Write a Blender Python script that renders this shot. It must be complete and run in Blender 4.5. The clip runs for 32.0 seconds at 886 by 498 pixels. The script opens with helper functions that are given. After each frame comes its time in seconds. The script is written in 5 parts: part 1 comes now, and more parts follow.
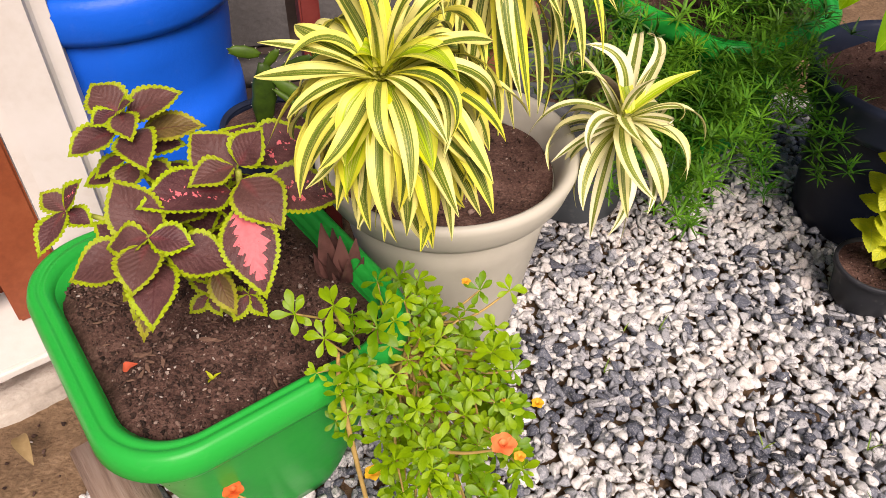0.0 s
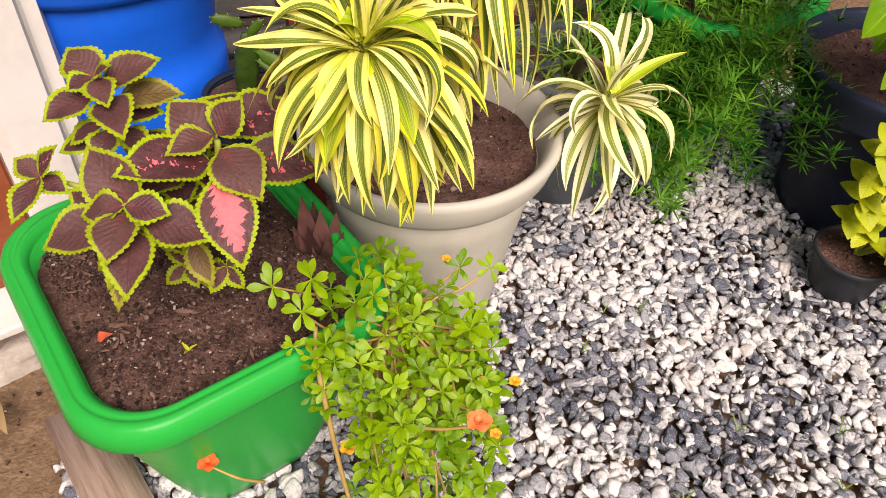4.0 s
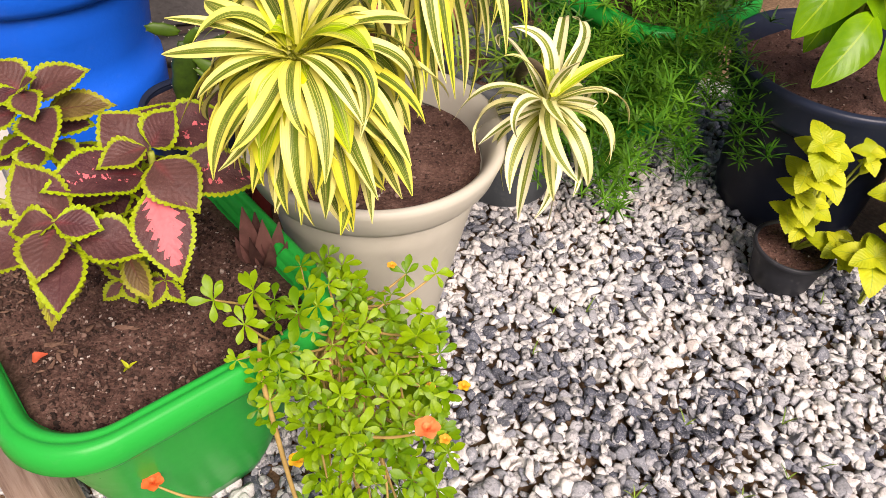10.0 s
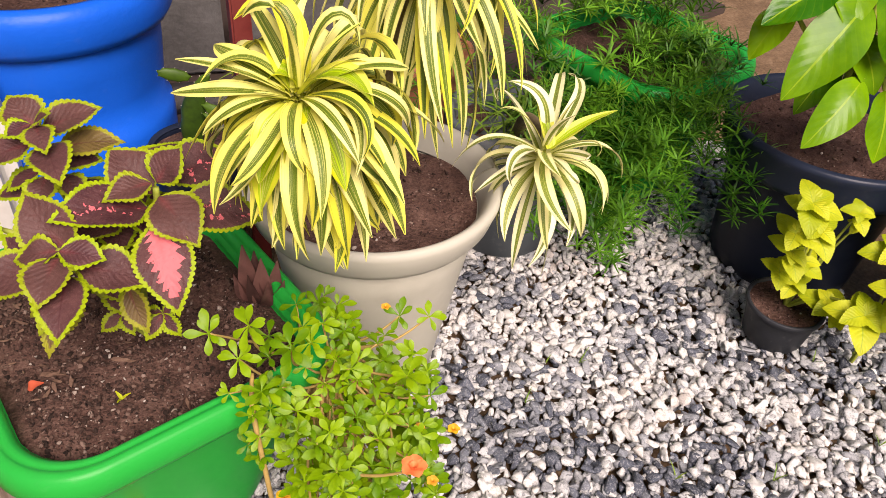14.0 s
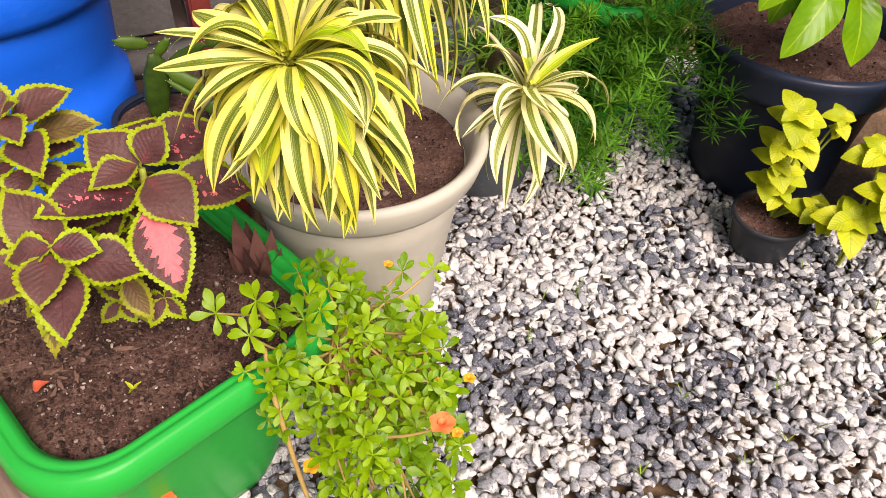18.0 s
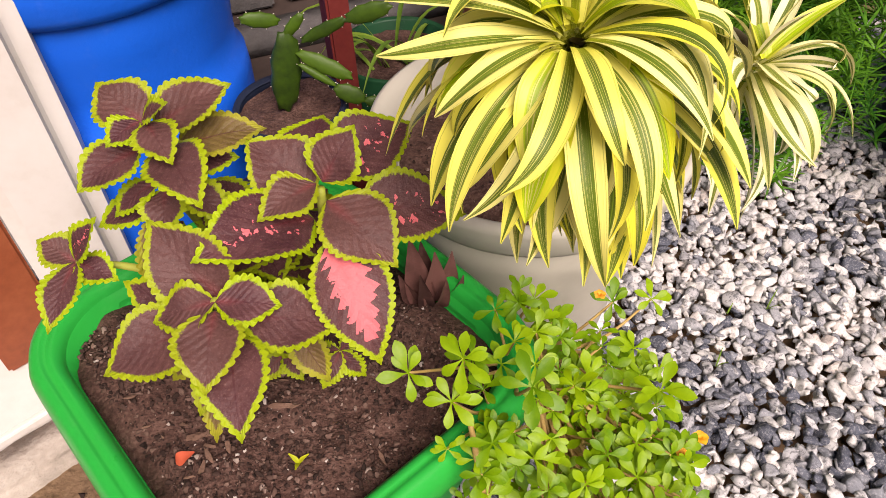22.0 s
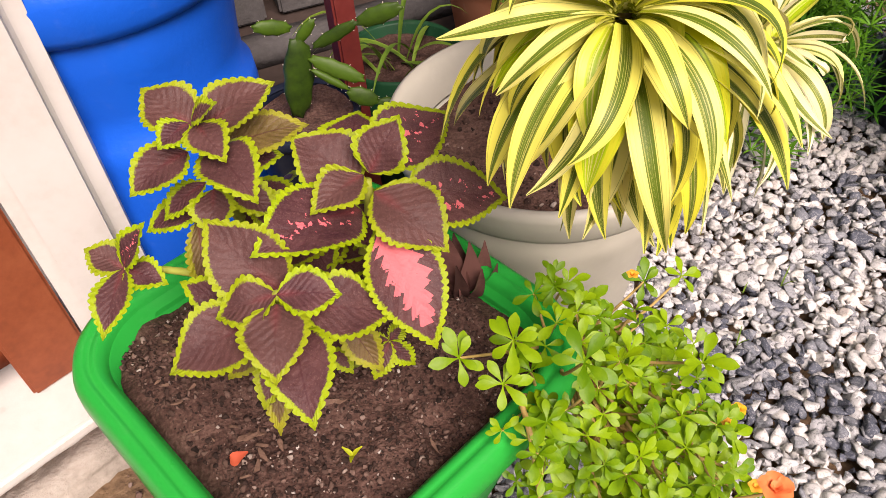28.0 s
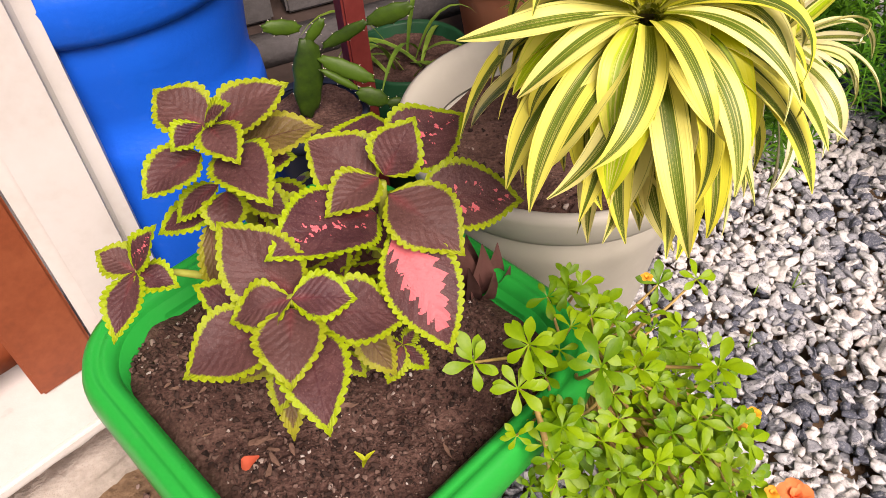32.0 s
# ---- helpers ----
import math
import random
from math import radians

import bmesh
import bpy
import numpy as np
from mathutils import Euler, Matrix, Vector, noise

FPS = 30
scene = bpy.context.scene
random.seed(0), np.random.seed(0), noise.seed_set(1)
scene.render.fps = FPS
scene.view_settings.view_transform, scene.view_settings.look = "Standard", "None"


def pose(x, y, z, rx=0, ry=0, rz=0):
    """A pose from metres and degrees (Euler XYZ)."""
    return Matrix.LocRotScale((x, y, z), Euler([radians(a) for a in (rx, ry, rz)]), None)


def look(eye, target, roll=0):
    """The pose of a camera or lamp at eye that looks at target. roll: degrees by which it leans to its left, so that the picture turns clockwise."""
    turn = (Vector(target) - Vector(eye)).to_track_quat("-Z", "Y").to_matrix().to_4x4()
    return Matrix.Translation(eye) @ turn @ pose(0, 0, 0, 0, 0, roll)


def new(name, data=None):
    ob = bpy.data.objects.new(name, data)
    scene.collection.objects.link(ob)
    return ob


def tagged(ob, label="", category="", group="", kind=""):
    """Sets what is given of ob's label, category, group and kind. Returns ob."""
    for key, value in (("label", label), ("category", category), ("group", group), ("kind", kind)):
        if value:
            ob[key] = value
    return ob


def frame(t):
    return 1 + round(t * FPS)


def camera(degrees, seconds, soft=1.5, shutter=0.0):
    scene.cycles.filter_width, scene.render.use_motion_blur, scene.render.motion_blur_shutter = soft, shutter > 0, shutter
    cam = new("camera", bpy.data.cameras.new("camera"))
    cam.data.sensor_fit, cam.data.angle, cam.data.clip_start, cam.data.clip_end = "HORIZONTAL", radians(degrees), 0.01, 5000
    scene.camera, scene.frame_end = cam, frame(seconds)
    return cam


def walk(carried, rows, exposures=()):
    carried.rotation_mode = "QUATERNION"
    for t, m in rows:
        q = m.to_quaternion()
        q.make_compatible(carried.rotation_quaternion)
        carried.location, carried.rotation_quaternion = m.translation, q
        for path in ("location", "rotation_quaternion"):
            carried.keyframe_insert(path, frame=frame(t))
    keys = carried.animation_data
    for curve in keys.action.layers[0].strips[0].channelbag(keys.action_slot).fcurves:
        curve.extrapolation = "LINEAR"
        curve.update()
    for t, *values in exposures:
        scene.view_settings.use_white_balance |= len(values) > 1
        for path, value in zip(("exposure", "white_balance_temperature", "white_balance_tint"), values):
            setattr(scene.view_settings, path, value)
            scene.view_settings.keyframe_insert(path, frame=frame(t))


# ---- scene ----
cam = camera(60.2, 32.0, soft=0.6)
PATH = [
    (0, (0.021, 0.006, 0.915), (0.083, 1.481, -0.434), 0.5),
    (0.5, (0.02, 0.008, 0.915), (0.094, 1.457, -0.463), 2.9),
    (1, (0.024, 0.011, 0.916), (0.126, 1.479, -0.438), 4.1),
    (1.5, (0.023, 0.005, 0.913), (0.1, 1.466, -0.451), 2.7),
    (2, (0.025, 0.005, 0.912), (0.111, 1.449, -0.469), 2.6),
    (2.5, (0.024, 0.006, 0.914), (0.116, 1.45, -0.467), 2.9),
    (4.5, (0.026, 0.007, 0.909), (0.129, 1.435, -0.488), 2.9),
    (5, (0.027, 0.009, 0.908), (0.129, 1.41, -0.516), 2.8),
    (5.5, (0.029, 0.011, 0.905), (0.157, 1.389, -0.539), 3.4),
    (6, (0.026, 0.008, 0.904), (0.164, 1.382, -0.543), 3.9),
    (6.5, (0.025, 0.009, 0.903), (0.166, 1.382, -0.544), 4.0),
    (7, (0.028, 0.007, 0.906), (0.16, 1.391, -0.532), 4.1),
    (7.5, (0.032, 0.005, 0.903), (0.202, 1.392, -0.529), 5.0),
    (8, (0.035, 0.001, 0.902), (0.196, 1.402, -0.516), 4.4),
    (8.5, (0.032, 0.001, 0.907), (0.193, 1.429, -0.484), 3.7),
    (9, (0.032, 0.002, 0.909), (0.21, 1.446, -0.464), 4.1),
    (9.5, (0.032, 0.006, 0.908), (0.219, 1.449, -0.464), 3.9),
    (10, (0.037, 0.009, 0.911), (0.255, 1.445, -0.464), 4.4),
    (10.5, (0.035, 0.011, 0.908), (0.298, 1.453, -0.454), 7.0),
    (11, (0.034, 0.009, 0.913), (0.259, 1.489, -0.413), 5.2),
    (11.5, (0.032, 0.006, 0.906), (0.285, 1.485, -0.415), 7.7),
    (12, (0.039, -0.005, 0.905), (0.307, 1.481, -0.406), 6.9),
    (12.5, (0.046, -0.014, 0.914), (0.267, 1.469, -0.41), 5.4),
    (13, (0.046, -0.018, 0.914), (0.256, 1.471, -0.405), 5.3),
    (13.5, (0.045, -0.017, 0.915), (0.255, 1.505, -0.365), 5.5),
    (15.5, (0.041, -0.006, 0.909), (0.272, 1.532, -0.349), 5.1),
    (16, (0.037, -0.002, 0.908), (0.284, 1.473, -0.419), 3.9),
    (16.5, (0.019, 0.012, 0.908), (0.314, 1.406, -0.495), 2.5),
    (17, (0.027, 0.017, 0.905), (0.337, 1.397, -0.51), 2.6),
    (17.5, (0.027, 0.018, 0.906), (0.293, 1.411, -0.504), 1.4),
    (18, (0.007, 0.014, 0.912), (0.307, 1.425, -0.473), 2.3),
    (18.5, (-0.002, -0.002, 0.89), (0.285, 1.481, -0.421), -1.0),
    (19, (-0.033, 0.002, 0.891), (0.279, 1.458, -0.444), -1.0),
    (19.5, (-0.082, 0.063, 0.902), (0.35, 1.429, -0.493), -0.6),
    (20, (-0.118, 0.085, 0.901), (0.365, 1.405, -0.521), 0.4),
    (20.5, (-0.129, 0.111, 0.882), (0.226, 1.501, -0.511), -0.0),
    (21, (-0.113, 0.157, 0.853), (-0.026, 1.563, -0.566), -1.7),
    (21.5, (-0.099, 0.186, 0.83), (0.019, 1.602, -0.578), -1.3),
    (22, (-0.103, 0.194, 0.822), (0.035, 1.58, -0.613), -2.5),
    (22.5, (-0.11, 0.187, 0.829), (0.056, 1.587, -0.589), -2.7),
    (23, (-0.115, 0.181, 0.824), (0.04, 1.573, -0.603), -3.5),
    (23.5, (-0.119, 0.182, 0.817), (0.039, 1.576, -0.609), -2.9),
    (24, (-0.125, 0.191, 0.805), (0.054, 1.622, -0.58), -1.0),
    (24.5, (-0.129, 0.199, 0.801), (-0.007, 1.598, -0.624), -3.2),
    (26.5, (-0.142, 0.181, 0.818), (0.013, 1.582, -0.601), -3.8),
    (27, (-0.143, 0.185, 0.818), (0.049, 1.582, -0.6), -3.6),
    (27.5, (-0.143, 0.185, 0.82), (0.052, 1.591, -0.589), -4.1),
    (28, (-0.146, 0.182, 0.819), (0.029, 1.581, -0.6), -4.9),
    (28.5, (-0.148, 0.183, 0.82), (0.029, 1.58, -0.601), -4.7),
    (29, (-0.152, 0.185, 0.816), (0.038, 1.581, -0.604), -4.9),
    (29.5, (-0.149, 0.181, 0.821), (0.015, 1.581, -0.598), -5.4),
    (30, (-0.15, 0.181, 0.822), (0.017, 1.584, -0.594), -5.5),
    (30.5, (-0.149, 0.183, 0.82), (0.021, 1.583, -0.597), -5.6),
    (31, (-0.15, 0.183, 0.82), (0.017, 1.589, -0.593), -5.4),
    (31.5, (-0.152, 0.185, 0.818), (0.02, 1.586, -0.599), -4.9),
    (32, (-0.153, 0.19, 0.817), (0.014, 1.588, -0.603), -5.0),
]
walk(cam, [(t, look(eye, target, roll)) for t, eye, target, roll in PATH], [(0, 0.34, 7000, 24), (5, 0.42, 7000, 24), (9, 0.50, 7000, 24), (13, 0.40, 7000, 24), (18, 0.52, 7000, 24), (22, 0.40, 7000, 26), (27, 0.46, 7000, 26), (32, 0.42, 7000, 26)])

# ---- world and light ----
world = bpy.data.worlds.new("sky")
scene.world = world
world.use_nodes = True
wn = world.node_tree
sky = wn.nodes.new("ShaderNodeTexSky")
sky.sky_type, sky.sun_disc = "NISHITA", False
sky.sun_elevation, sky.sun_rotation = radians(49), radians(165)
sky.air_density, sky.dust_density = 1.0, 3.0
wn.links.new(sky.outputs[0], wn.nodes["Background"].inputs[0])
wn.nodes["Background"].inputs[1].default_value = 0.066
sun = new("sun", bpy.data.lights.new("sun", "SUN"))
sun.data.energy, sun.data.angle, sun.data.color = 4.5, radians(36), (1.0, 0.95, 0.88)
sun.matrix_world = look((0.5, -1.5, 2.25), (0, 0.4, 0))


# ---- materials ----
def make(name, rough=0.6, metal=0.0, spec=0.5):
    m = bpy.data.materials.new(name)
    m.use_nodes = True
    n = m.node_tree
    b = n.nodes["Principled BSDF"]
    b.inputs["Roughness"].default_value = rough
    b.inputs["Metallic"].default_value = metal
    b.inputs["Specular IOR Level"].default_value = spec
    return m, n, b


def node(n, kind, **kw):
    nd = n.nodes.new(kind)
    for k, v in kw.items():
        nd.inputs[k].default_value = v
    return nd


def ramp(n, fac, stops, smooth=False):
    r = n.nodes.new("ShaderNodeValToRGB")
    el = r.color_ramp.elements
    while len(el) < len(stops):
        el.new(0.5)
    for e, (p, c) in zip(el, stops):
        e.position, e.color = p, (*c, 1)
    if smooth:
        r.color_ramp.interpolation = "EASE"
    n.links.new(fac, r.inputs[0])
    return r.outputs[0]


def mixc(n, fac, a, b, mode="MIX"):
    x = n.nodes.new("ShaderNodeMix")
    x.data_type, x.blend_type = "RGBA", mode
    for sock, v in ((x.inputs[0], fac), (x.inputs[6], a), (x.inputs[7], b)):
        if hasattr(v, "links"):
            n.links.new(v, sock)
        elif isinstance(v, (int, float)):
            sock.default_value = v
        else:
            sock.default_value = (*v, 1)
    return x.outputs[2]


def calc(n, op, a, b=0.0, c=0.0, clamp=False):
    x = n.nodes.new("ShaderNodeMath")
    x.operation, x.use_clamp = op, clamp
    for sock, v in zip(x.inputs, (a, b, c)):
        if hasattr(v, "links"):
            n.links.new(v, sock)
        else:
            sock.default_value = v
    return x.outputs[0]


def noise_of(n, scale, detail=4.0, vec=None, rough=0.6, coord="Object"):
    t = node(n, "ShaderNodeTexNoise", Scale=scale, Detail=detail, Roughness=rough)
    if vec is None:
        tc = n.nodes.new("ShaderNodeTexCoord")
        vec = tc.outputs[coord]
    n.links.new(vec, t.inputs["Vector"])
    return t.outputs["Fac"]


def bump_of(n, b, height, strength=0.3, distance=0.002):
    bp = node(n, "ShaderNodeBump", Strength=strength, Distance=distance)
    n.links.new(height, bp.inputs["Height"])
    n.links.new(bp.outputs[0], b.inputs["Normal"])


def surface(name, stops, scale, rough=0.6, bump=0.2, bump_scale=None, dist=0.002, spec=0.5, metal=0.0, fine=0.35):
    """Colour from two scales of noise, with fine relief."""
    m, n, b = make(name, rough, metal, spec)
    big = noise_of(n, scale, 5)
    small = noise_of(n, scale * 9, 4)
    f = calc(n, "ADD", calc(n, "MULTIPLY", big, 1 - fine), calc(n, "MULTIPLY", small, fine))
    n.links.new(ramp(n, f, stops), b.inputs["Base Color"])
    bump_of(n, b, noise_of(n, bump_scale or scale * 12, 5), bump, dist)
    r = calc(n, "MULTIPLY_ADD", big, 0.25, rough - 0.12, True)
    n.links.new(r, b.inputs["Roughness"])
    return m


def through_light(m, n, b, share, colour):
    """A leaf lets part of the light pass."""
    t = n.nodes.new("ShaderNodeBsdfTranslucent")
    n.links.new(colour, t.inputs["Color"])
    x = n.nodes.new("ShaderNodeMixShader")
    x.inputs[0].default_value = share
    n.links.new(b.outputs[0], x.inputs[1])
    n.links.new(t.outputs[0], x.inputs[2])
    n.links.new(x.outputs[0], n.nodes["Material Output"].inputs["Surface"])


def attr(n, name):
    a = n.nodes.new("ShaderNodeAttribute")
    a.attribute_name = name
    return a.outputs["Fac"]


def uv_of(n):
    t = n.nodes.new("ShaderNodeUVMap")
    sp = n.nodes.new("ShaderNodeSeparateXYZ")
    n.links.new(t.outputs[0], sp.inputs[0])
    return t.outputs[0], sp.outputs[0], sp.outputs[1]


def rnd_of(n):
    return n.nodes.new("ShaderNodeObjectInfo").outputs["Random"]


def vec_of(n, x, y, z):
    c = n.nodes.new("ShaderNodeCombineXYZ")
    for sock, v in zip(c.inputs, (x, y, z)):
        if hasattr(v, "links"):
            n.links.new(v, sock)
        else:
            sock.default_value = v
    return c.outputs[0]


def coleus_material(name, pink=0.0, base=((0.054, 0.019, 0.024), (0.118, 0.048, 0.049)), lime=(0.26, 0.38, 0.004), rim=0.0036):
    m, n, b = make(name, 0.5, 0, 0.22)
    uv, u, v = uv_of(n)
    s = calc(n, "ABSOLUTE", calc(n, "MULTIPLY_ADD", u, 2.0, -1.0))
    flesh = mixc(n, ramp(n, noise_of(n, 900, 3), ((0.55, (0, 0, 0)), (0.7, (0.5, 0.5, 0.5)))), ramp(n, noise_of(n, 60, 5), ((0.3, base[0]), (0.7, base[1]))), (0.21, 0.11, 0.095))
    # side veins run forward and outward from the midrib
    ph = calc(n, "FRACT", calc(n, "MULTIPLY_ADD", v, 9.0, calc(n, "MULTIPLY", s, -3.0)))
    vein = calc(n, "LESS_THAN", calc(n, "ABSOLUTE", calc(n, "SUBTRACT", ph, 0.5)), 0.06)
    mid = calc(n, "LESS_THAN", s, 0.03)
    lines = calc(n, "MAXIMUM", calc(n, "MULTIPLY", vein, 0.26), calc(n, "MULTIPLY", mid, 0.6))
    col = mixc(n, lines, flesh, (0.055, 0.012, 0.018))
    if pink:
        patch = calc(n, "ADD", noise_of(n, 5, 3, vec_of(n, u, calc(n, "MULTIPLY", v, 2.5), rnd_of(n)), coord="UV"), calc(n, "MULTIPLY_ADD", s, -0.22, 0.0))
        span = calc(n, "MULTIPLY", calc(n, "LESS_THAN", v, 0.86), calc(n, "GREATER_THAN", v, 0.1))
        if pink > 1:
            # one large ragged splash along the midrib
            reach = calc(n, "ADD", calc(n, "ABSOLUTE", calc(n, "SUBTRACT", u, 0.47)), calc(n, "ADD", calc(n, "MULTIPLY", ph, 0.10), calc(n, "MULTIPLY_ADD", patch, 0.30, -0.14)))
            on = calc(n, "MULTIPLY", calc(n, "LESS_THAN", reach, calc(n, "MULTIPLY_ADD", v, -0.22, 0.36)), calc(n, "LESS_THAN", v, 0.80))
        else:
            jag = calc(n, "ADD", patch, calc(n, "MULTIPLY", ph, 0.05))
            on = calc(n, "MULTIPLY", calc(n, "MULTIPLY", calc(n, "GREATER_THAN", jag, 0.585), calc(n, "LESS_THAN", s, 0.9)), span)
        col = mixc(n, on, col, (0.78, 0.17, 0.19))
    edge = attr(n, "rim")
    wob = calc(n, "MULTIPLY_ADD", noise_of(n, 480, 4), 0.005, -0.0025)
    f = ramp(n, calc(n, "DIVIDE", calc(n, "ADD", edge, wob), rim * 2), ((0.42, (1, 1, 1)), (0.58, (0, 0, 0))))
    tone = calc(n, "MULTIPLY_ADD", rnd_of(n), 0.7, 0.0)
    edge_col = mixc(n, tone, ramp(n, noise_of(n, 90, 3), ((0.3, lime), (0.75, (lime[0] * 1.25, lime[1] * 1.15, lime[2])))), (0.26, 0.29, 0.012))
    col = mixc(n, calc(n, "MULTIPLY", tone, 0.6), col, (0.13, 0.068, 0.05))
    col = mixc(n, ramp(n, calc(n, "SUBTRACT", calc(n, "ADD", s, v), 0.0), ((0.0, (0.5, 0.5, 0.5)), (0.5, (0, 0, 0)))), col, (0.26, 0.05, 0.055))
    col = mixc(n, f, col, edge_col)
    n.links.new(col, b.inputs["Base Color"])
    relief = calc(n, "ADD", calc(n, "MULTIPLY", noise_of(n, 300, 3), 0.5), calc(n, "MULTIPLY", calc(n, "ABSOLUTE", calc(n, "SUBTRACT", ph, 0.5)), 0.3))
    bump_of(n, b, relief, 0.8, 0.0026)
    through_light(m, n, b, 0.12, col)
    return m


def stripe_material(name, green=(0.10, 0.16, 0.025), cream=(0.78, 0.68, 0.10), white=(0.82, 0.78, 0.42), share=0.5, pale=0.5):
    """A green strap with a few pale lines in it and broad margins, yellow on some leaves and near white on others."""
    m, n, b = make(name, 0.4, 0, 0.3)
    uv, u, v = uv_of(n)
    s = calc(n, "ABSOLUTE", calc(n, "MULTIPLY_ADD", u, 2.0, -1.0))
    r = rnd_of(n)
    st = noise_of(n, 1.0, 3, vec_of(n, calc(n, "MULTIPLY", u, 21.0), calc(n, "MULTIPLY", v, 0.35), calc(n, "MULTIPLY", r, 40.0)), coord="UV")
    deep = mixc(n, calc(n, "FRACT", calc(n, "MULTIPLY", r, 7.3)), green, (green[0] * 1.9, green[1] * 1.7, green[2] * 1.3))
    line = ramp(n, st, ((0.55, (0, 0, 0)), (0.575, (1, 1, 1)), (0.61, (1, 1, 1)), (0.64, (0, 0, 0))))
    inner = mixc(n, calc(n, "MULTIPLY", line, 0.85), mixc(n, ramp(n, st, ((0.38, (1, 1, 1)), (0.5, (0, 0, 0)))), deep, (green[0] * 2.6, green[1] * 2.2, green[2] * 2)), (0.62, 0.60, 0.16))
    whiter = calc(n, "MULTIPLY_ADD", calc(n, "SUBTRACT", calc(n, "FRACT", calc(n, "MULTIPLY", r, 3.7)), 1.0 - pale), 1.2, 0.5, True)
    outer = mixc(n, whiter, mixc(n, noise_of(n, 14, 3), cream, (cream[0] * 0.9, cream[1] * 0.98, cream[2])), white)
    w = calc(n, "MULTIPLY_ADD", r, 0.22, share - 0.11)
    f = calc(n, "MULTIPLY_ADD", calc(n, "SUBTRACT", calc(n, "MULTIPLY_ADD", st, 0.3, s), calc(n, "ADD", w, 0.14)), 18.0, 0.5, True)
    col = mixc(n, f, inner, outer)
    # a fine green thread inside the margins
    thread = calc(n, "LESS_THAN", calc(n, "ABSOLUTE", calc(n, "SUBTRACT", s, calc(n, "MULTIPLY_ADD", r, 0.1, 0.84))), 0.018)
    col = mixc(n, calc(n, "MULTIPLY", thread, 0.5), col, (green[0] * 3, green[1] * 2.6, green[2] * 2))
    # growth at the leaf's foot is yellower
    young = ramp(n, v, ((0.0, (1, 1, 1)), (0.25, (0, 0, 0))))
    col = mixc(n, calc(n, "MULTIPLY", young, 0.5), col, (0.50, 0.52, 0.01))
    n.links.new(col, b.inputs["Base Color"])
    bump_of(n, b, noise_of(n, 1.0, 2, vec_of(n, calc(n, "MULTIPLY", u, 26.0), calc(n, "MULTIPLY", v, 1.5), r), coord="UV"), 0.35, 0.001)
    through_light(m, n, b, 0.18, col)
    return m


def green_material(name, a, c, rough=0.45, share=0.2, vein=None, scale=70, spec=0.28, sides=0.16):
    m, n, b = make(name, rough, 0, spec)
    uv, u, v = uv_of(n)
    f = calc(n, "ADD", calc(n, "MULTIPLY", noise_of(n, scale, 4), 0.6), calc(n, "MULTIPLY", rnd_of(n), 0.4))
    col = ramp(n, f, ((0.3, a), (0.7, c)))
    s = calc(n, "ABSOLUTE", calc(n, "MULTIPLY_ADD", u, 2.0, -1.0))
    if vein:
        mid = calc(n, "LESS_THAN", s, 0.045)
        ph = calc(n, "FRACT", calc(n, "MULTIPLY_ADD", v, 8.0, calc(n, "MULTIPLY", s, -2.2)))
        d = calc(n, "ABSOLUTE", calc(n, "SUBTRACT", ph, 0.5))
        side = calc(n, "MULTIPLY", calc(n, "LESS_THAN", d, 0.05), sides)
        col = mixc(n, calc(n, "MAXIMUM", mid, side), col, vein)
        bump_of(n, b, calc(n, "ADD", d, calc(n, "MULTIPLY", noise_of(n, 120, 3), 0.3)), 0.1 + sides, 0.003)
    else:
        bump_of(n, b, noise_of(n, scale * 3, 3), 0.25, 0.001)
    n.links.new(col, b.inputs["Base Color"])
    through_light(m, n, b, share, col)
    return m


def gravel_material():
    m, n, b = make("gravel_stone", 0.62, 0, 0.4)
    isl = n.nodes.new("ShaderNodeNewGeometry").outputs["Random Per Island"]
    tone = attr(n, "patch")
    k = calc(n, "ADD", calc(n, "MULTIPLY", isl, 0.62), calc(n, "MULTIPLY", tone, 0.38))
    body = ramp(n, k, ((0.0, (0.034, 0.040, 0.056)), (0.20, (0.088, 0.100, 0.130)), (0.29, (0.215, 0.228, 0.250)), (0.42, (0.395, 0.40, 0.405)),
                       (0.50, (0.54, 0.54, 0.53)), (0.74, (0.675, 0.665, 0.625)), (0.88, (0.67, 0.60, 0.545)), (1.0, (0.82, 0.80, 0.77))))
    sp = noise_of(n, 170, 6, rough=0.75)
    col = mixc(n, ramp(n, sp, ((0.42, (1, 1, 1)), (0.50, (0, 0, 0)))), body, (0.03, 0.032, 0.04), "MIX")
    amt = ramp(n, k, ((0.30, (0.25, 0.25, 0.25)), (0.42, (0.75, 0.75, 0.75)), (0.62, (0.32, 0.32, 0.32))))
    col = mixc(n, amt, body, col)
    dust = ramp(n, noise_of(n, 330, 5, rough=0.7), ((0.5, (0, 0, 0)), (0.64, (1, 1, 1))))
    col = mixc(n, calc(n, "MULTIPLY", dust, 0.34), col, (0.60, 0.60, 0.60))
    n.links.new(col, b.inputs["Base Color"])
    bump_of(n, b, noise_of(n, 240, 6, rough=0.72), 0.8, 0.0026)
    return m


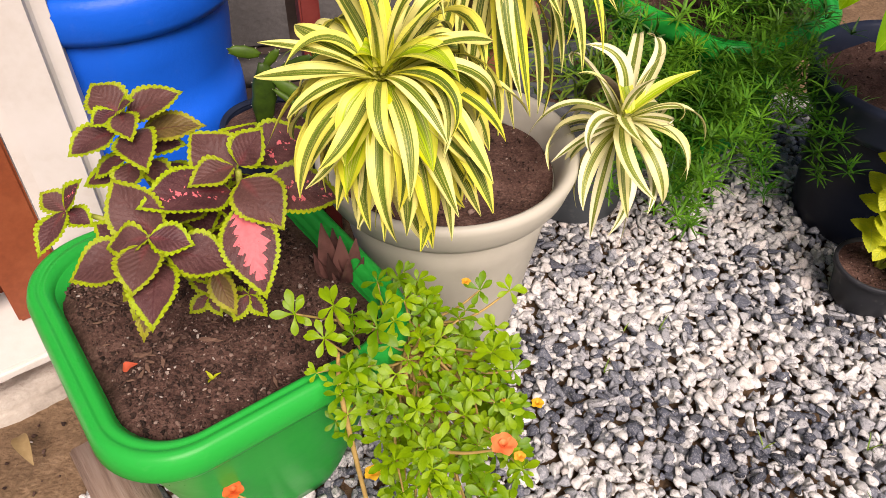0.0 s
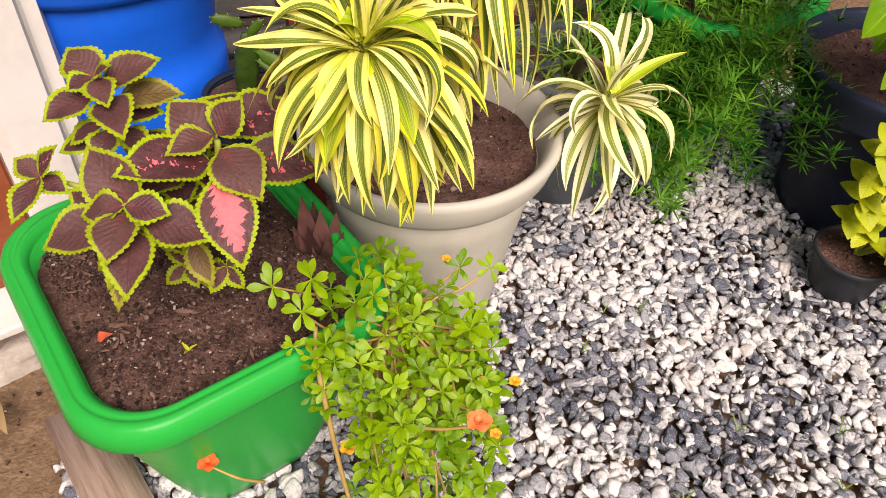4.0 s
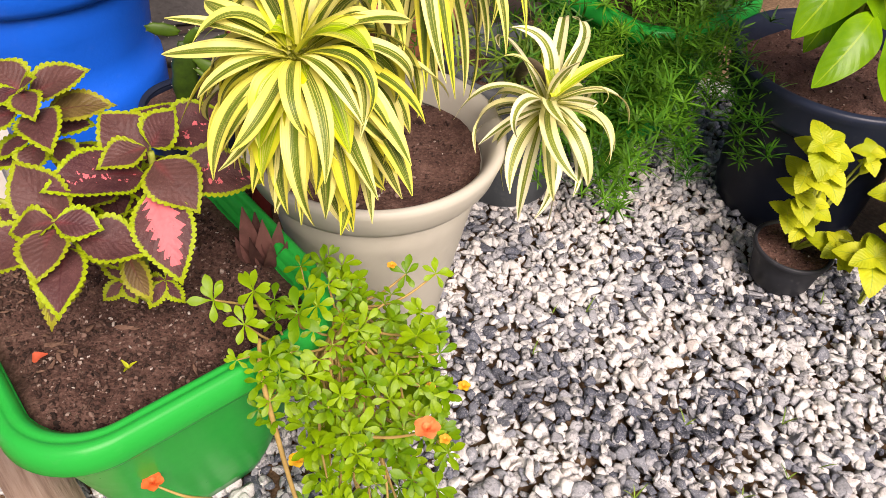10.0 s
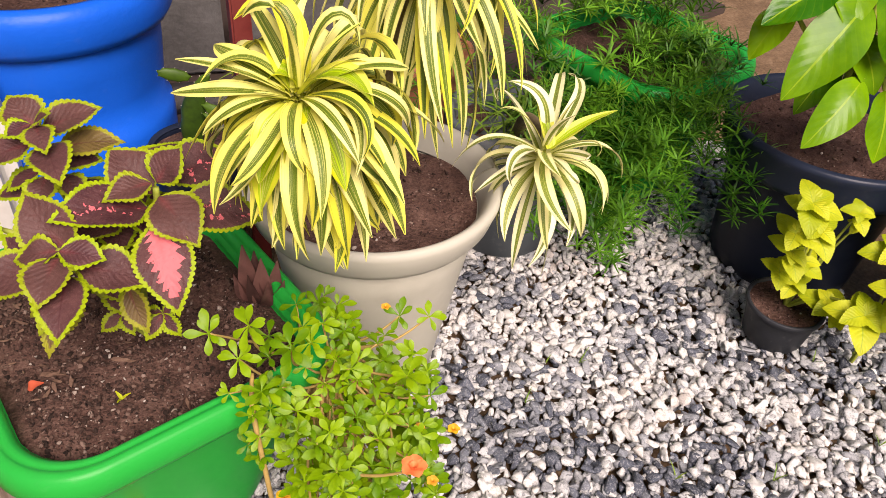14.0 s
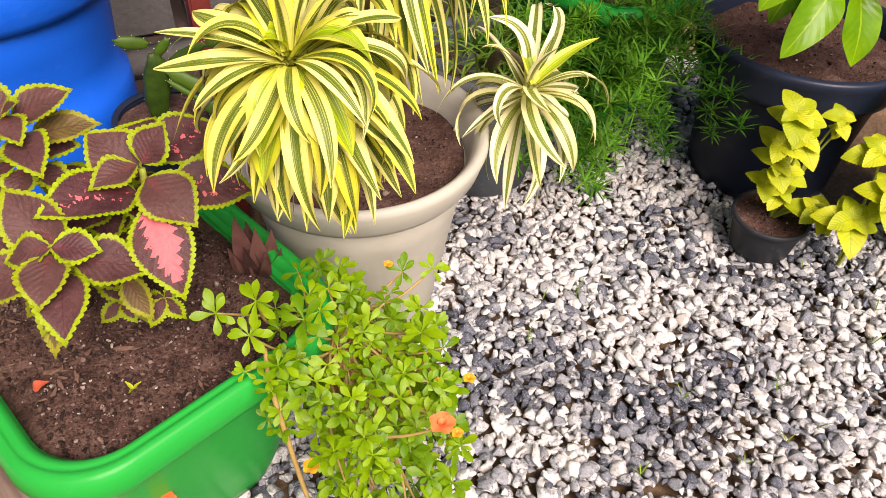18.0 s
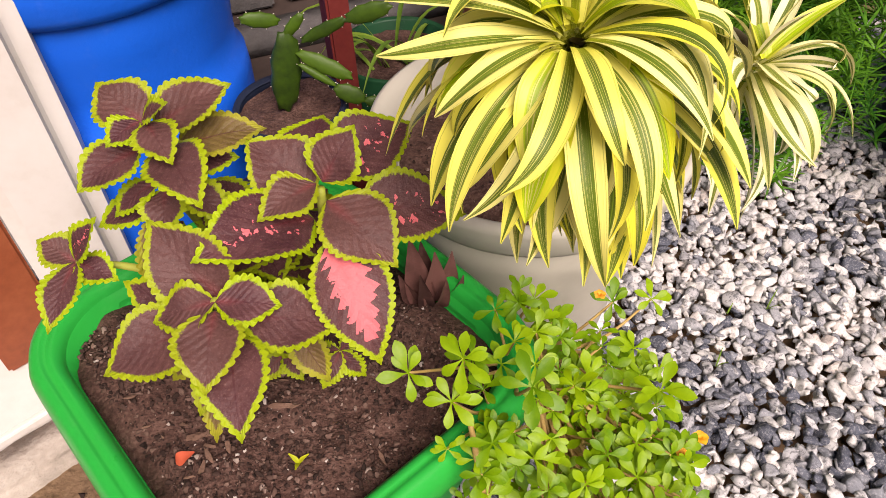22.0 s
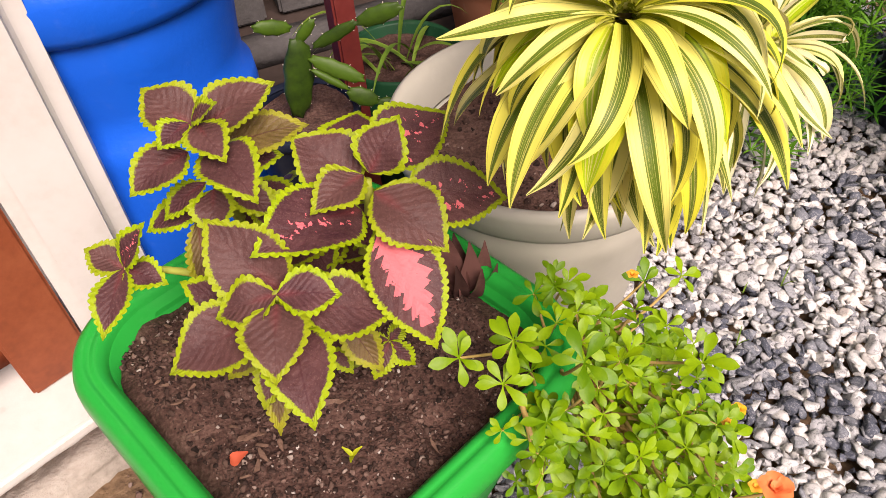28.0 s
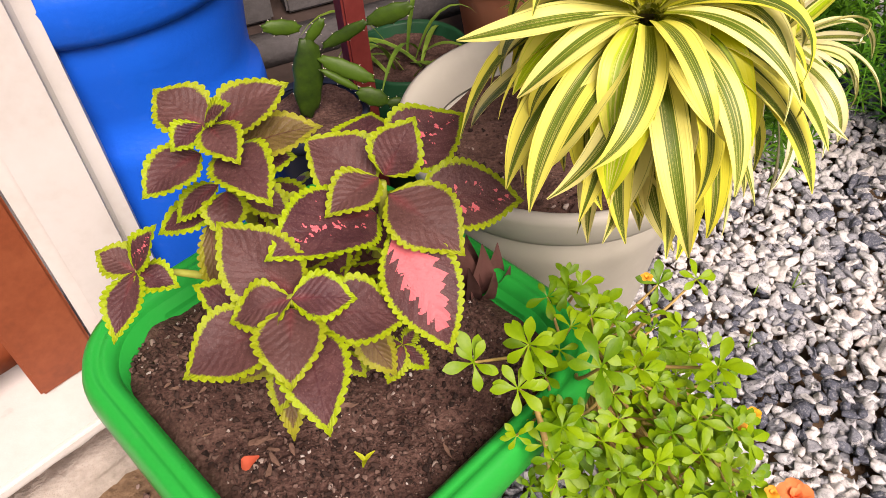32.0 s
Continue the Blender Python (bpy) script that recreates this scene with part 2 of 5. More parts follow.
def plastic(name, col, rough=0.35, dirt=(0.2, 0.17, 0.13), amount=0.35, scuff=0.1, crease=0.0):
    m, n, b = make(name, rough, 0, 0.18)
    f = ramp(n, noise_of(n, 9, 6), ((0.52, (0, 0, 0)), (0.75, (1, 1, 1))))
    g = ramp(n, noise_of(n, 55, 4), ((0.6, (0, 0, 0)), (0.8, (1, 1, 1))))
    c = mixc(n, calc(n, "MULTIPLY", f, amount), col, mixc(n, 0.5, col, dirt))
    c = mixc(n, calc(n, "MULTIPLY", g, scuff), c, (0.7, 0.68, 0.62))
    n.links.new(c, b.inputs["Base Color"])
    n.links.new(calc(n, "MULTIPLY_ADD", noise_of(n, 30, 4), 0.25, rough - 0.1, True), b.inputs["Roughness"])
    bump_of(n, b, calc(n, "ADD", noise_of(n, 140, 3), calc(n, "MULTIPLY", noise_of(n, 13, 4, rough=0.45), crease)), 0.08 + 0.25 * min(1, crease), 0.001 + 0.001 * crease)
    return m


GREEN = plastic("green_plastic", (0.001, 0.33, 0.042), 0.30, dirt=(0.02, 0.14, 0.04), amount=0.3, scuff=0.03)
BLUE = plastic("blue_paint", (0.001, 0.098, 0.58), 0.36, dirt=(0.0, 0.05, 0.3), amount=0.4, scuff=0.02, crease=0.8)
CREAM = plastic("cream_plastic", (0.45, 0.435, 0.36), 0.45, amount=0.45)
GREY = plastic("grey_plastic", (0.10, 0.115, 0.125), 0.5, amount=0.5)
BLACK = plastic("black_plastic", (0.006, 0.009, 0.019), 0.34, dirt=(0.012, 0.014, 0.022), amount=0.2, scuff=0.006)
NURSERY = plastic("nursery_plastic", (0.030, 0.032, 0.037), 0.45)
# lighter bluish copy of the black plastic; paints the sky's highlight on rims
RIMBLACK = plastic("black_plastic_sky_sheen", (0.016, 0.022, 0.040), 0.30, dirt=(0.03, 0.036, 0.05), amount=0.4, scuff=0.03)
DARKGREEN = plastic("dark_green_plastic", (0.01, 0.06, 0.025), 0.4)
TERRACOTTA = plastic("terracotta", (0.42, 0.17, 0.09), 0.7)
SOIL = surface("potting_soil", ((0.28, (0.022, 0.011, 0.009)), (0.48, (0.082, 0.043, 0.033)), (0.72, (0.19, 0.112, 0.088))), 34, 0.95, 1.0, 160, 0.006, 0.2, fine=0.5)


def crumb_material():
    m, n, b = make("soil_crumb", 0.95, 0, 0.2)
    isl = n.nodes.new("ShaderNodeNewGeometry").outputs["Random Per Island"]
    c = ramp(n, isl, ((0.0, (0.016, 0.010, 0.008)), (0.4, (0.05, 0.028, 0.022)), (0.7, (0.115, 0.068, 0.052)), (0.92, (0.22, 0.14, 0.11)), (0.982, (0.38, 0.30, 0.25)), (1.0, (0.62, 0.56, 0.50))))
    n.links.new(mixc(n, calc(n, "MULTIPLY", noise_of(n, 300, 4), 0.5), c, (0.03, 0.018, 0.014)), b.inputs["Base Color"])
    bump_of(n, b, noise_of(n, 500, 4), 0.6, 0.001)
    return m


CRUMB = crumb_material()
DIRT = surface("garden_dirt", ((0.25, (0.06, 0.038, 0.022)), (0.5, (0.165, 0.105, 0.060)), (0.75, (0.30, 0.205, 0.125))), 14, 0.95, 1.0, 90, 0.006, 0.2, fine=0.5)
CHIP = surface("bark_chip", ((0.3, (0.08, 0.045, 0.03)), (0.6, (0.17, 0.10, 0.07)), (0.85, (0.30, 0.20, 0.15))), 50, 0.9, 0.6, 300, 0.002, 0.2)
WHITE = surface("white_paint", ((0.25, (0.48, 0.45, 0.40)), (0.5, (0.56, 0.54, 0.50)), (0.8, (0.60, 0.58, 0.55))), 7, 0.55, 0.15, 60, 0.001, 0.4)
CEMENT = surface("cement", ((0.25, (0.18, 0.155, 0.125)), (0.5, (0.34, 0.30, 0.25)), (0.75, (0.46, 0.42, 0.36))), 11, 0.9, 0.9, 60, 0.006, 0.2)
FLOORW = surface("cream_floor", ((0.25, (0.36, 0.32, 0.28)), (0.42, (0.60, 0.57, 0.52)), (0.8, (0.70, 0.67, 0.63))), 5, 0.7, 0.3, 60, 0.002, 0.3)
# brown cement, taken darker so the colour carries the porch's shade
FLOORB = surface("brown_floor_shaded", ((0.25, (0.032, 0.022, 0.018)), (0.5, (0.056, 0.039, 0.032)), (0.8, (0.085, 0.062, 0.052))), 6, 0.7, 0.3, 60, 0.002, 0.3)
BLOCK = surface("grey_block", ((0.25, (0.05, 0.047, 0.045)), (0.5, (0.09, 0.085, 0.082)), (0.8, (0.14, 0.135, 0.13))), 9, 0.9, 0.8, 70, 0.004, 0.2)
REDWOOD = surface("red_brown_wood", ((0.25, (0.13, 0.03, 0.012)), (0.5, (0.22, 0.055, 0.02)), (0.8, (0.30, 0.09, 0.035))), 10, 0.5, 0.3, 80, 0.001, 0.4)
# red paint of the post, colour lowered to include its partial shadow
REDPOST = surface("red_paint_shaded", ((0.25, (0.07, 0.010, 0.009)), (0.5, (0.14, 0.020, 0.016)), (0.8, (0.19, 0.038, 0.03))), 10, 0.5, 0.3, 80, 0.001, 0.4)
BARK = surface("plant_stem", ((0.25, (0.10, 0.07, 0.04)), (0.5, (0.22, 0.17, 0.09)), (0.8, (0.34, 0.28, 0.16))), 60, 0.8, 0.5, 300, 0.001, 0.2)
STEM_LIME = surface("lime_stem", ((0.25, (0.18, 0.22, 0.02)), (0.5, (0.28, 0.32, 0.04)), (0.8, (0.36, 0.36, 0.08))), 60, 0.6, 0.2, 300, 0.001, 0.3)
STEM_PINK = surface("tan_stem", ((0.25, (0.28, 0.20, 0.05)), (0.5, (0.42, 0.28, 0.09)), (0.8, (0.5, 0.38, 0.14))), 60, 0.6, 0.2, 300, 0.001, 0.3)


def wood_material():
    m, n, b = make("weathered_wood", 0.8, 0, 0.25)
    tc = n.nodes.new("ShaderNodeTexCoord")
    mp = n.nodes.new("ShaderNodeMapping")
    mp.inputs["Scale"].default_value = (3, 45, 45)
    n.links.new(tc.outputs["Object"], mp.inputs[0])
    g = noise_of(n, 2.2, 6, mp.outputs[0], 0.7)
    n.links.new(ramp(n, g, ((0.3, (0.22, 0.145, 0.105)), (0.5, (0.40, 0.29, 0.22)), (0.7, (0.50, 0.39, 0.31)))), b.inputs["Base Color"])
    bump_of(n, b, g, 0.6, 0.003)
    return m


WOOD = wood_material()
COLEUS = coleus_material("coleus_leaf")
COLEUS_OLD = coleus_material("coleus_leaf_faded", 0, ((0.10, 0.07, 0.018), (0.17, 0.12, 0.035)), (0.24, 0.24, 0.02))
COLEUS_SPOT = coleus_material("coleus_leaf_spotted", 1.0)
COLEUS_PINK = coleus_material("coleus_leaf_pink", 2.0)
DRAC = stripe_material("dracaena_leaf", green=(0.055, 0.098, 0.009), cream=(0.84, 0.77, 0.055), white=(0.93, 0.88, 0.32), share=0.41, pale=0.58)
DRAC_PALE = stripe_material("dracaena_leaf_pale", green=(0.085, 0.13, 0.02), cream=(0.80, 0.73, 0.20), white=(0.90, 0.86, 0.56), share=0.34, pale=0.7)
DRAC_YOUNG = stripe_material("dracaena_leaf_young", green=(0.16, 0.26, 0.004), cream=(0.64, 0.64, 0.012), white=(0.76, 0.74, 0.14), share=0.58, pale=0.3)
PURSLANE = green_material("purslane_leaf", (0.10, 0.235, 0.001), (0.255, 0.415, 0.003), 0.42, 0.32)
FERN = green_material("asparagus_needle", (0.016, 0.088, 0.005), (0.13, 0.33, 0.018), 0.5, 0.15)
LIME = green_material("lime_leaf", (0.33, 0.40, 0.006), (0.54, 0.56, 0.018), 0.5, 0.25, vein=(0.30, 0.40, 0.02))
GLOSSY = green_material("glossy_leaf", (0.018, 0.110, 0.001), (0.165, 0.33, 0.003), 0.26, 0.12, vein=(0.21, 0.34, 0.008), scale=16, spec=0.2, sides=0.08)
# cactus green, darkened in colour for the shade it stands in
CACTUS = green_material("cactus_skin_shaded", (0.016, 0.038, 0.004), (0.050, 0.105, 0.006), 0.5, 0.05)
GRASSY = green_material("grass_blade", (0.10, 0.20, 0.02), (0.22, 0.34, 0.04), 0.5, 0.2)
PETAL = green_material("orange_petal", (0.85, 0.16, 0.04), (0.95, 0.30, 0.10), 0.6, 0.3)
PETALRED = green_material("withered_petal", (0.30, 0.045, 0.02), (0.48, 0.09, 0.04), 0.8, 0.1)
PETALY = green_material("yellow_petal", (0.85, 0.55, 0.02), (0.9, 0.45, 0.05), 0.6, 0.3)
BRACT = green_material("dry_bract", (0.05, 0.022, 0.018), (0.17, 0.075, 0.062), 0.7, 0.05)
DRYLEAF = green_material("dry_leaf", (0.26, 0.18, 0.08), (0.38, 0.28, 0.14), 0.7, 0.1)
SPINE = surface("spine", ((0.2, (0.5, 0.45, 0.35)), (0.8, (0.7, 0.66, 0.55))), 60, 0.6)
GRAVEL = gravel_material()


# ---- building tools ----
def thing(name, label, category, at=(0, 0, 0), group="", kind=""):
    ob = new(name)
    ob.location = at
    ob.empty_display_size = 0.05
    return tagged(ob, label, category, group, kind)


def link(name, me, material, parent=None, label=""):
    me.materials.append(material) if not me.materials else None
    ob = new(name, me)
    if parent is not None:
        ob.parent = parent
        if parent.parent is None:
            ob.matrix_parent_inverse = Matrix.Translation(-Vector(parent.location))
    if label:
        ob["label"] = label
    return ob


def part(name, bm, material, parent=None, label="", smooth=True):
    me = bpy.data.meshes.new(name)
    bm.to_mesh(me)
    bm.free()
    if smooth:
        me.shade_smooth()
    return link(name, me, material, parent, label)


def raw(name, verts, faces, smooth=True):
    me = bpy.data.meshes.new(name)
    me.from_pydata([tuple(v) for v in verts], [], faces)
    if smooth:
        me.shade_smooth()
    return me


def lathe(profile, seg=64, wob=0.0, at=(0, 0, 0), seed=0):
    """A turned body from (radius, height) pairs, bottom to top and back inside."""
    bm = bmesh.new()
    rings = []
    for r, z in profile:
        ring = []
        for i in range(seg):
            a = 2 * math.pi * i / seg
            k = 1 + wob * noise.noise(Vector((math.cos(a) * 1.6 + seed, math.sin(a) * 1.6, z * 6)))
            ring.append(bm.verts.new((at[0] + r * k * math.cos(a), at[1] + r * k * math.sin(a), at[2] + z)))
        rings.append(ring)
    for a, b in zip(rings, rings[1:]):
        for i in range(seg):
            bm.faces.new((a[i], a[(i + 1) % seg], b[(i + 1) % seg], b[i]))
    bm.faces.new(list(reversed(rings[0])))
    return bm


def rounded(hx, hy, r, n=8):
    """The outline of a rectangle with round corners."""
    out = []
    for cx, cy, a0 in ((hx - r, hy - r, 0), (-hx + r, hy - r, 90), (-hx + r, -hy + r, 180), (hx - r, -hy + r, 270)):
        for i in range(n + 1):
            a = radians(a0 + 90 * i / n)
            out.append((cx + r * math.cos(a), cy + r * math.sin(a)))
    return out


def box_shell(levels, m, cap=True, n=8):
    """Stacked rounded rectangles (hx, hy, r, z) as one skin."""
    bm = bmesh.new()
    rings = [[bm.verts.new(m @ Vector((x, y, z))) for x, y in rounded(hx, hy, r, n)] for hx, hy, r, z in levels]
    k = len(rings[0])
    for a, b in zip(rings, rings[1:]):
        for i in range(k):
            bm.faces.new((a[i], a[(i + 1) % k], b[(i + 1) % k], b[i]))
    if cap:
        bm.faces.new(list(reversed(rings[0])))
    return bm


def block(m, sx, sy, sz, bevel=0.003, seg=2):
    bm = bmesh.new()
    bmesh.ops.create_cube(bm, size=1)
    bmesh.ops.scale(bm, vec=(sx, sy, sz), verts=bm.verts)
    bmesh.ops.bevel(bm, geom=list(bm.edges), offset=bevel, segments=seg, affect="EDGES")
    bmesh.ops.transform(bm, matrix=m, verts=bm.verts)
    return bm


def tube(points, radii, seg=8):
    """A round stem through the points."""
    pts = [Vector(p) for p in points]
    fine, rr = [], []
    for i in range(len(pts) - 1):
        p0, p1, p2, p3 = pts[max(i - 1, 0)], pts[i], pts[i + 1], pts[min(i + 2, len(pts) - 1)]
        for k in range(6):
            t = k / 6
            fine.append(0.5 * ((2 * p1) + (p2 - p0) * t + (2 * p0 - 5 * p1 + 4 * p2 - p3) * t * t + (3 * p1 - p0 - 3 * p2 + p3) * t ** 3))
            rr.append(radii[i] * (1 - t) + radii[i + 1] * t)
    fine.append(pts[-1]), rr.append(radii[-1])
    bm = bmesh.new()
    rings = []
    for i, p in enumerate(fine):
        d = (fine[min(i + 1, len(fine) - 1)] - fine[max(i - 1, 0)]).normalized()
        a = d.cross(Vector((0.31, 0.17, 0.93))).normalized()
        b = d.cross(a)
        rings.append([bm.verts.new(p + (a * math.cos(2 * math.pi * j / seg) + b * math.sin(2 * math.pi * j / seg)) * rr[i]) for j in range(seg)])
    for x, y in zip(rings, rings[1:]):
        for j in range(seg):
            bm.faces.new((x[j], x[(j + 1) % seg], y[(j + 1) % seg], y[j]))
    bm.faces.new(rings[-1])
    bm.faces.new(list(reversed(rings[0])))
    return bm


def blade(path, widths, ups, cols=6, cup=0.0, ruffle=0.0, teeth=0, tooth=0.0, seed=0.0):
    """A leaf skin along a path: half widths, an up direction, a fold along the midrib and a toothed edge."""
    verts, uvs, rims = [], [], []
    n = len(path)
    for i, p in enumerate(path):
        d = (path[min(i + 1, n - 1)] - path[max(i - 1, 0)]).normalized()
        side = d.cross(ups[i]).normalized()
        nrm = side.cross(d)
        t = i / (n - 1)
        w = widths[i]
        e = 1 + (tooth * (abs(math.sin(math.pi * teeth * t)) ** 0.7 - 0.3) / max(w, 0.004) if teeth else 0)
        for j in range(cols + 1):
            s = 2 * j / cols - 1
            k = e if abs(s) > 0.99 else 1.0
            h = cup * w * abs(s) ** 1.3 + ruffle * w * math.sin(9 * t + seed + 2.2 * s) * abs(s)
            verts.append(p + side * (s * w * k) + nrm * h)
            uvs.append((0.5 + s / 2, t))
            rims.append(min((1 - abs(s)) * (max(w, 0.012) if t < 0.3 else w), (1 - t) * 0.06 + 0.0005))
    c = cols + 1
    faces = [(i * c + j, i * c + j + 1, (i + 1) * c + j + 1, (i + 1) * c + j) for i in range(n - 1) for j in range(cols)]
    return verts, uvs, rims, faces


def leaf_mesh(name, pieces):
    """One mesh of one or more blades, with their UVs and rim distances."""
    V, F, U, R = [], [], [], []
    for verts, uvs, rims, faces in pieces:
        o = len(V)
        V += verts
        U += uvs
        R += rims
        F += [tuple(k + o for k in f) for f in faces]
    me = raw(name, V, F)
    lay = me.uv_layers.new(name="UVMap")
    idx = np.empty(len(me.loops), dtype=np.int32)
    me.loops.foreach_get("vertex_index", idx)
    lay.data.foreach_set("uv", np.array(U, dtype=np.float32)[idx].ravel())
    at = me.attributes.new("rim", "FLOAT", "POINT")
    at.data.foreach_set("value", np.array(R, dtype=np.float32))
    return me


def ovate(t, a=0.62, b=0.85):
    return max(0.0, math.sin(math.pi * t ** a)) ** b


def broad_leaf(base, tip, width, arch=0.12, face=(0, 0, 1), cup=0.16, teeth=0, tooth=0.0, n=26, cols=8, ruffle=0.05, shape=(0.62, 0.85), seed=0.0):
    """An oval leaf from its foot to its tip; arch lifts its middle."""
    b, t = Vector(base), Vector(tip)
    d = t - b
    L = d.length
    up = Vector(face)
    up = (up - d.normalized() * up.dot(d.normalized())).normalized()
    path, widths = [], []
    for i in range(n):
        k = i / (n - 1)
        path.append(b + d * k + up * (arch * L * 4 * k * (1 - k) * (1.15 - 0.3 * k)))
        widths.append(max(width / 2 * ovate(k, *shape), 0.0006))
    return blade(path, widths, [up] * n, cols, cup, ruffle, teeth, tooth, seed)


def strap_leaf(base, d0, length, width, sag, n=18, cols=6, cup=0.25, twist=0.0, seed=0.0, curl=0.0, tuck=0.0):
    """A strap leaf that sets out along d0 and sags under its own weight."""
    d = Vector(d0).normalized()
    p = Vector(base)
    path, ups, widths = [], [], []
    side0 = d.cross(Vector((0, 0, 1)))
    if side0.length < 0.05:
        side0 = Vector((1, 0, 0))
    side0.normalize()
    for i in range(n):
        k = i / (n - 1)
        path.append(p.copy())
        dd = (d - Vector((d.x, d.y, 0)) * tuck * k * k + Vector((0, 0, -1)) * sag * k ** 1.1 + side0 * curl * k * k).normalized()
        up = side0.cross(dd).normalized()
        ups.append((up + side0 * twist * k).normalized())
        widths.append(max(width / 2 * min(1.0, 0.60 + 1.25 * k) * (1 - max(0, (k - 0.42) / 0.58) ** 1.9), 0.0004))
        p = p + dd * (length / (n - 1))
    return blade(path, widths, ups, cols, cup, 0.10, 0, 0, seed)


# ---- ground and floors ----
TURNED = 35.5
CU, SU = math.cos(radians(TURNED)), math.sin(radians(TURNED))


def across(x, y):
    """How far a place lies from the camera's side along the house's depth."""
    return -SU * x + CU * y


def along(x, y):
    return CU * x + SU * y


EDGE = 0.962      # where the cream floor ends
BOARD_A, BOARD_B = Vector((-0.428, 0.623, 0)), Vector((-0.164, 0.258, 0))
BOARD_D = (BOARD_B - BOARD_A).normalized()
BOARD_N = Vector((BOARD_D.y, -BOARD_D.x, 0))


def in_dirt(x, y):
    return (Vector((x, y, 0)) - BOARD_A).dot(BOARD_N) > 0.045 and x < 0.0 or x < -0.43


def build_ground():
    bm = bmesh.new()
    bmesh.ops.create_grid(bm, x_segments=90, y_segments=90, size=1.6)
    for v in bm.verts:
        v.co.x += 0.2
        v.co.y += 0.9
        h = -0.016 + 0.006 * noise.noise(Vector((v.co.x * 9, v.co.y * 9, 0)))
        if in_dirt(v.co.x, v.co.y):
            h += -0.004 + 0.014 * noise.noise(Vector((v.co.x * 14, v.co.y * 14, 3))) + 0.006 * noise.noise(Vector((v.co.x * 50, v.co.y * 50, 3)))
        v.co.z = h - 0.012
    bound = [e for e in bm.edges if e.is_boundary]
    r = bmesh.ops.extrude_edge_only(bm, edges=bound)
    for v in [g for g in r["geom"] if isinstance(g, bmesh.types.BMVert)]:
        d = Vector((v.co.x - 0.2, v.co.y - 0.9, 0))
        v.co = Vector((0.2, 0.9, -0.02)) + d * 400
    bm.normal_update()
    ob = part("ground", bm, DIRT)
    tagged(ob, "brown garden soil spreading under pots and gravel", "ground", kind="structure")


build_ground()


def build_floor():
    m = pose(0, 0, 0, 0, 0, TURNED)
    # cream painted house floor with a rough cement edge
    ob = part("floor", block(m @ pose(-1.2, EDGE + 1.5, -0.035), 3.0, 3.0, 0.07, 0.006), FLOORW, smooth=False)
    tagged(ob, "cream painted concrete floor with stains along its edge", "floor", kind="structure")
    bm = block(m @ pose(-1.2, EDGE - 0.035, -0.05), 3.0, 0.075, 0.085, 0.012, 3)
    bmesh.ops.subdivide_edges(bm, edges=[e for e in bm.edges if e.calc_length() > 0.5], cuts=160, use_grid_fill=True)
    for v in bm.verts:
        k = noise.noise(v.co * 22) * 0.012 + noise.noise(v.co * 60) * 0.006
        v.co += Vector((SU * k, -CU * k, k * 0.7))
    tagged(part("trim", bm, CEMENT), "rough broken cement edge of the house floor", "edge", kind="structure")
    # back floor; its shade is mixed into the brown colour
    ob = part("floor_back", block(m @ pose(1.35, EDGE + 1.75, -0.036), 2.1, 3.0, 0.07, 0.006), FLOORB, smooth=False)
    tagged(ob, "brown cement floor behind the pots, porch shade put into its colour", "floor", kind="structure")


build_floor()


def hull_stone(rng, cuts=13):
    """One angular pebble, about 1 across."""
    bm = bmesh.new()
    bmesh.ops.create_icosphere(bm, subdivisions=2, radius=0.5)
    V = np.array([v.co for v in bm.verts])
    F = np.array([[v.index for v in f.verts] for f in bm.faces])
    bm.free()
    for _ in range(cuts):
        nn = rng.normal(size=3)
        nn /= np.linalg.norm(nn)
        over = np.maximum(V @ nn - rng.uniform(0.14, 0.35), 0)
        V = V - over[:, None] * nn
    V *= np.array([1.12, rng.uniform(0.70, 1.0), rng.uniform(0.55, 0.85)])
    return V + rng.normal(scale=0.013, size=V.shape), F


def scatter(name, spots, sizes, shapes, rng, material, label, category, patch=None, parent=None, flat=0.5):
    """Many loose pieces as one stuff object."""
    VV, FF, PP, o = [], [], [], 0
    for i, (p, r) in enumerate(zip(spots, sizes)):
        V, F = shapes[rng.integers(len(shapes))]
        e = Euler((rng.normal() * flat, rng.normal() * flat, rng.uniform(0, 6.28))).to_matrix()
        VV.append((V * r) @ np.array(e).T + np.array(p))
        FF.append(F + o)
        if patch is not None:
            PP.append(np.full(len(V), patch[i], dtype=np.float32))
        o += len(V)
    V, F = np.concatenate(VV), np.concatenate(FF)
    me = bpy.data.meshes.new(name)
    me.vertices.add(len(V))
    me.vertices.foreach_set("co", V.astype(np.float32).ravel())
    me.loops.add(F.size)
    me.loops.foreach_set("vertex_index", F.astype(np.int32).ravel())
    me.polygons.add(len(F))
    me.polygons.foreach_set("loop_start", np.arange(0, F.size, 3, dtype=np.int32))
    me.update(calc_edges=True)
    if patch is not None:
        me.attributes.new("patch", "FLOAT", "POINT").data.foreach_set("value", np.concatenate(PP))
    ob = link(name, me, material, parent)
    return tagged(ob, label, category, kind="stuff")


RNG = np.random.default_rng(7)
STONES = [hull_stone(RNG) for _ in range(24)]


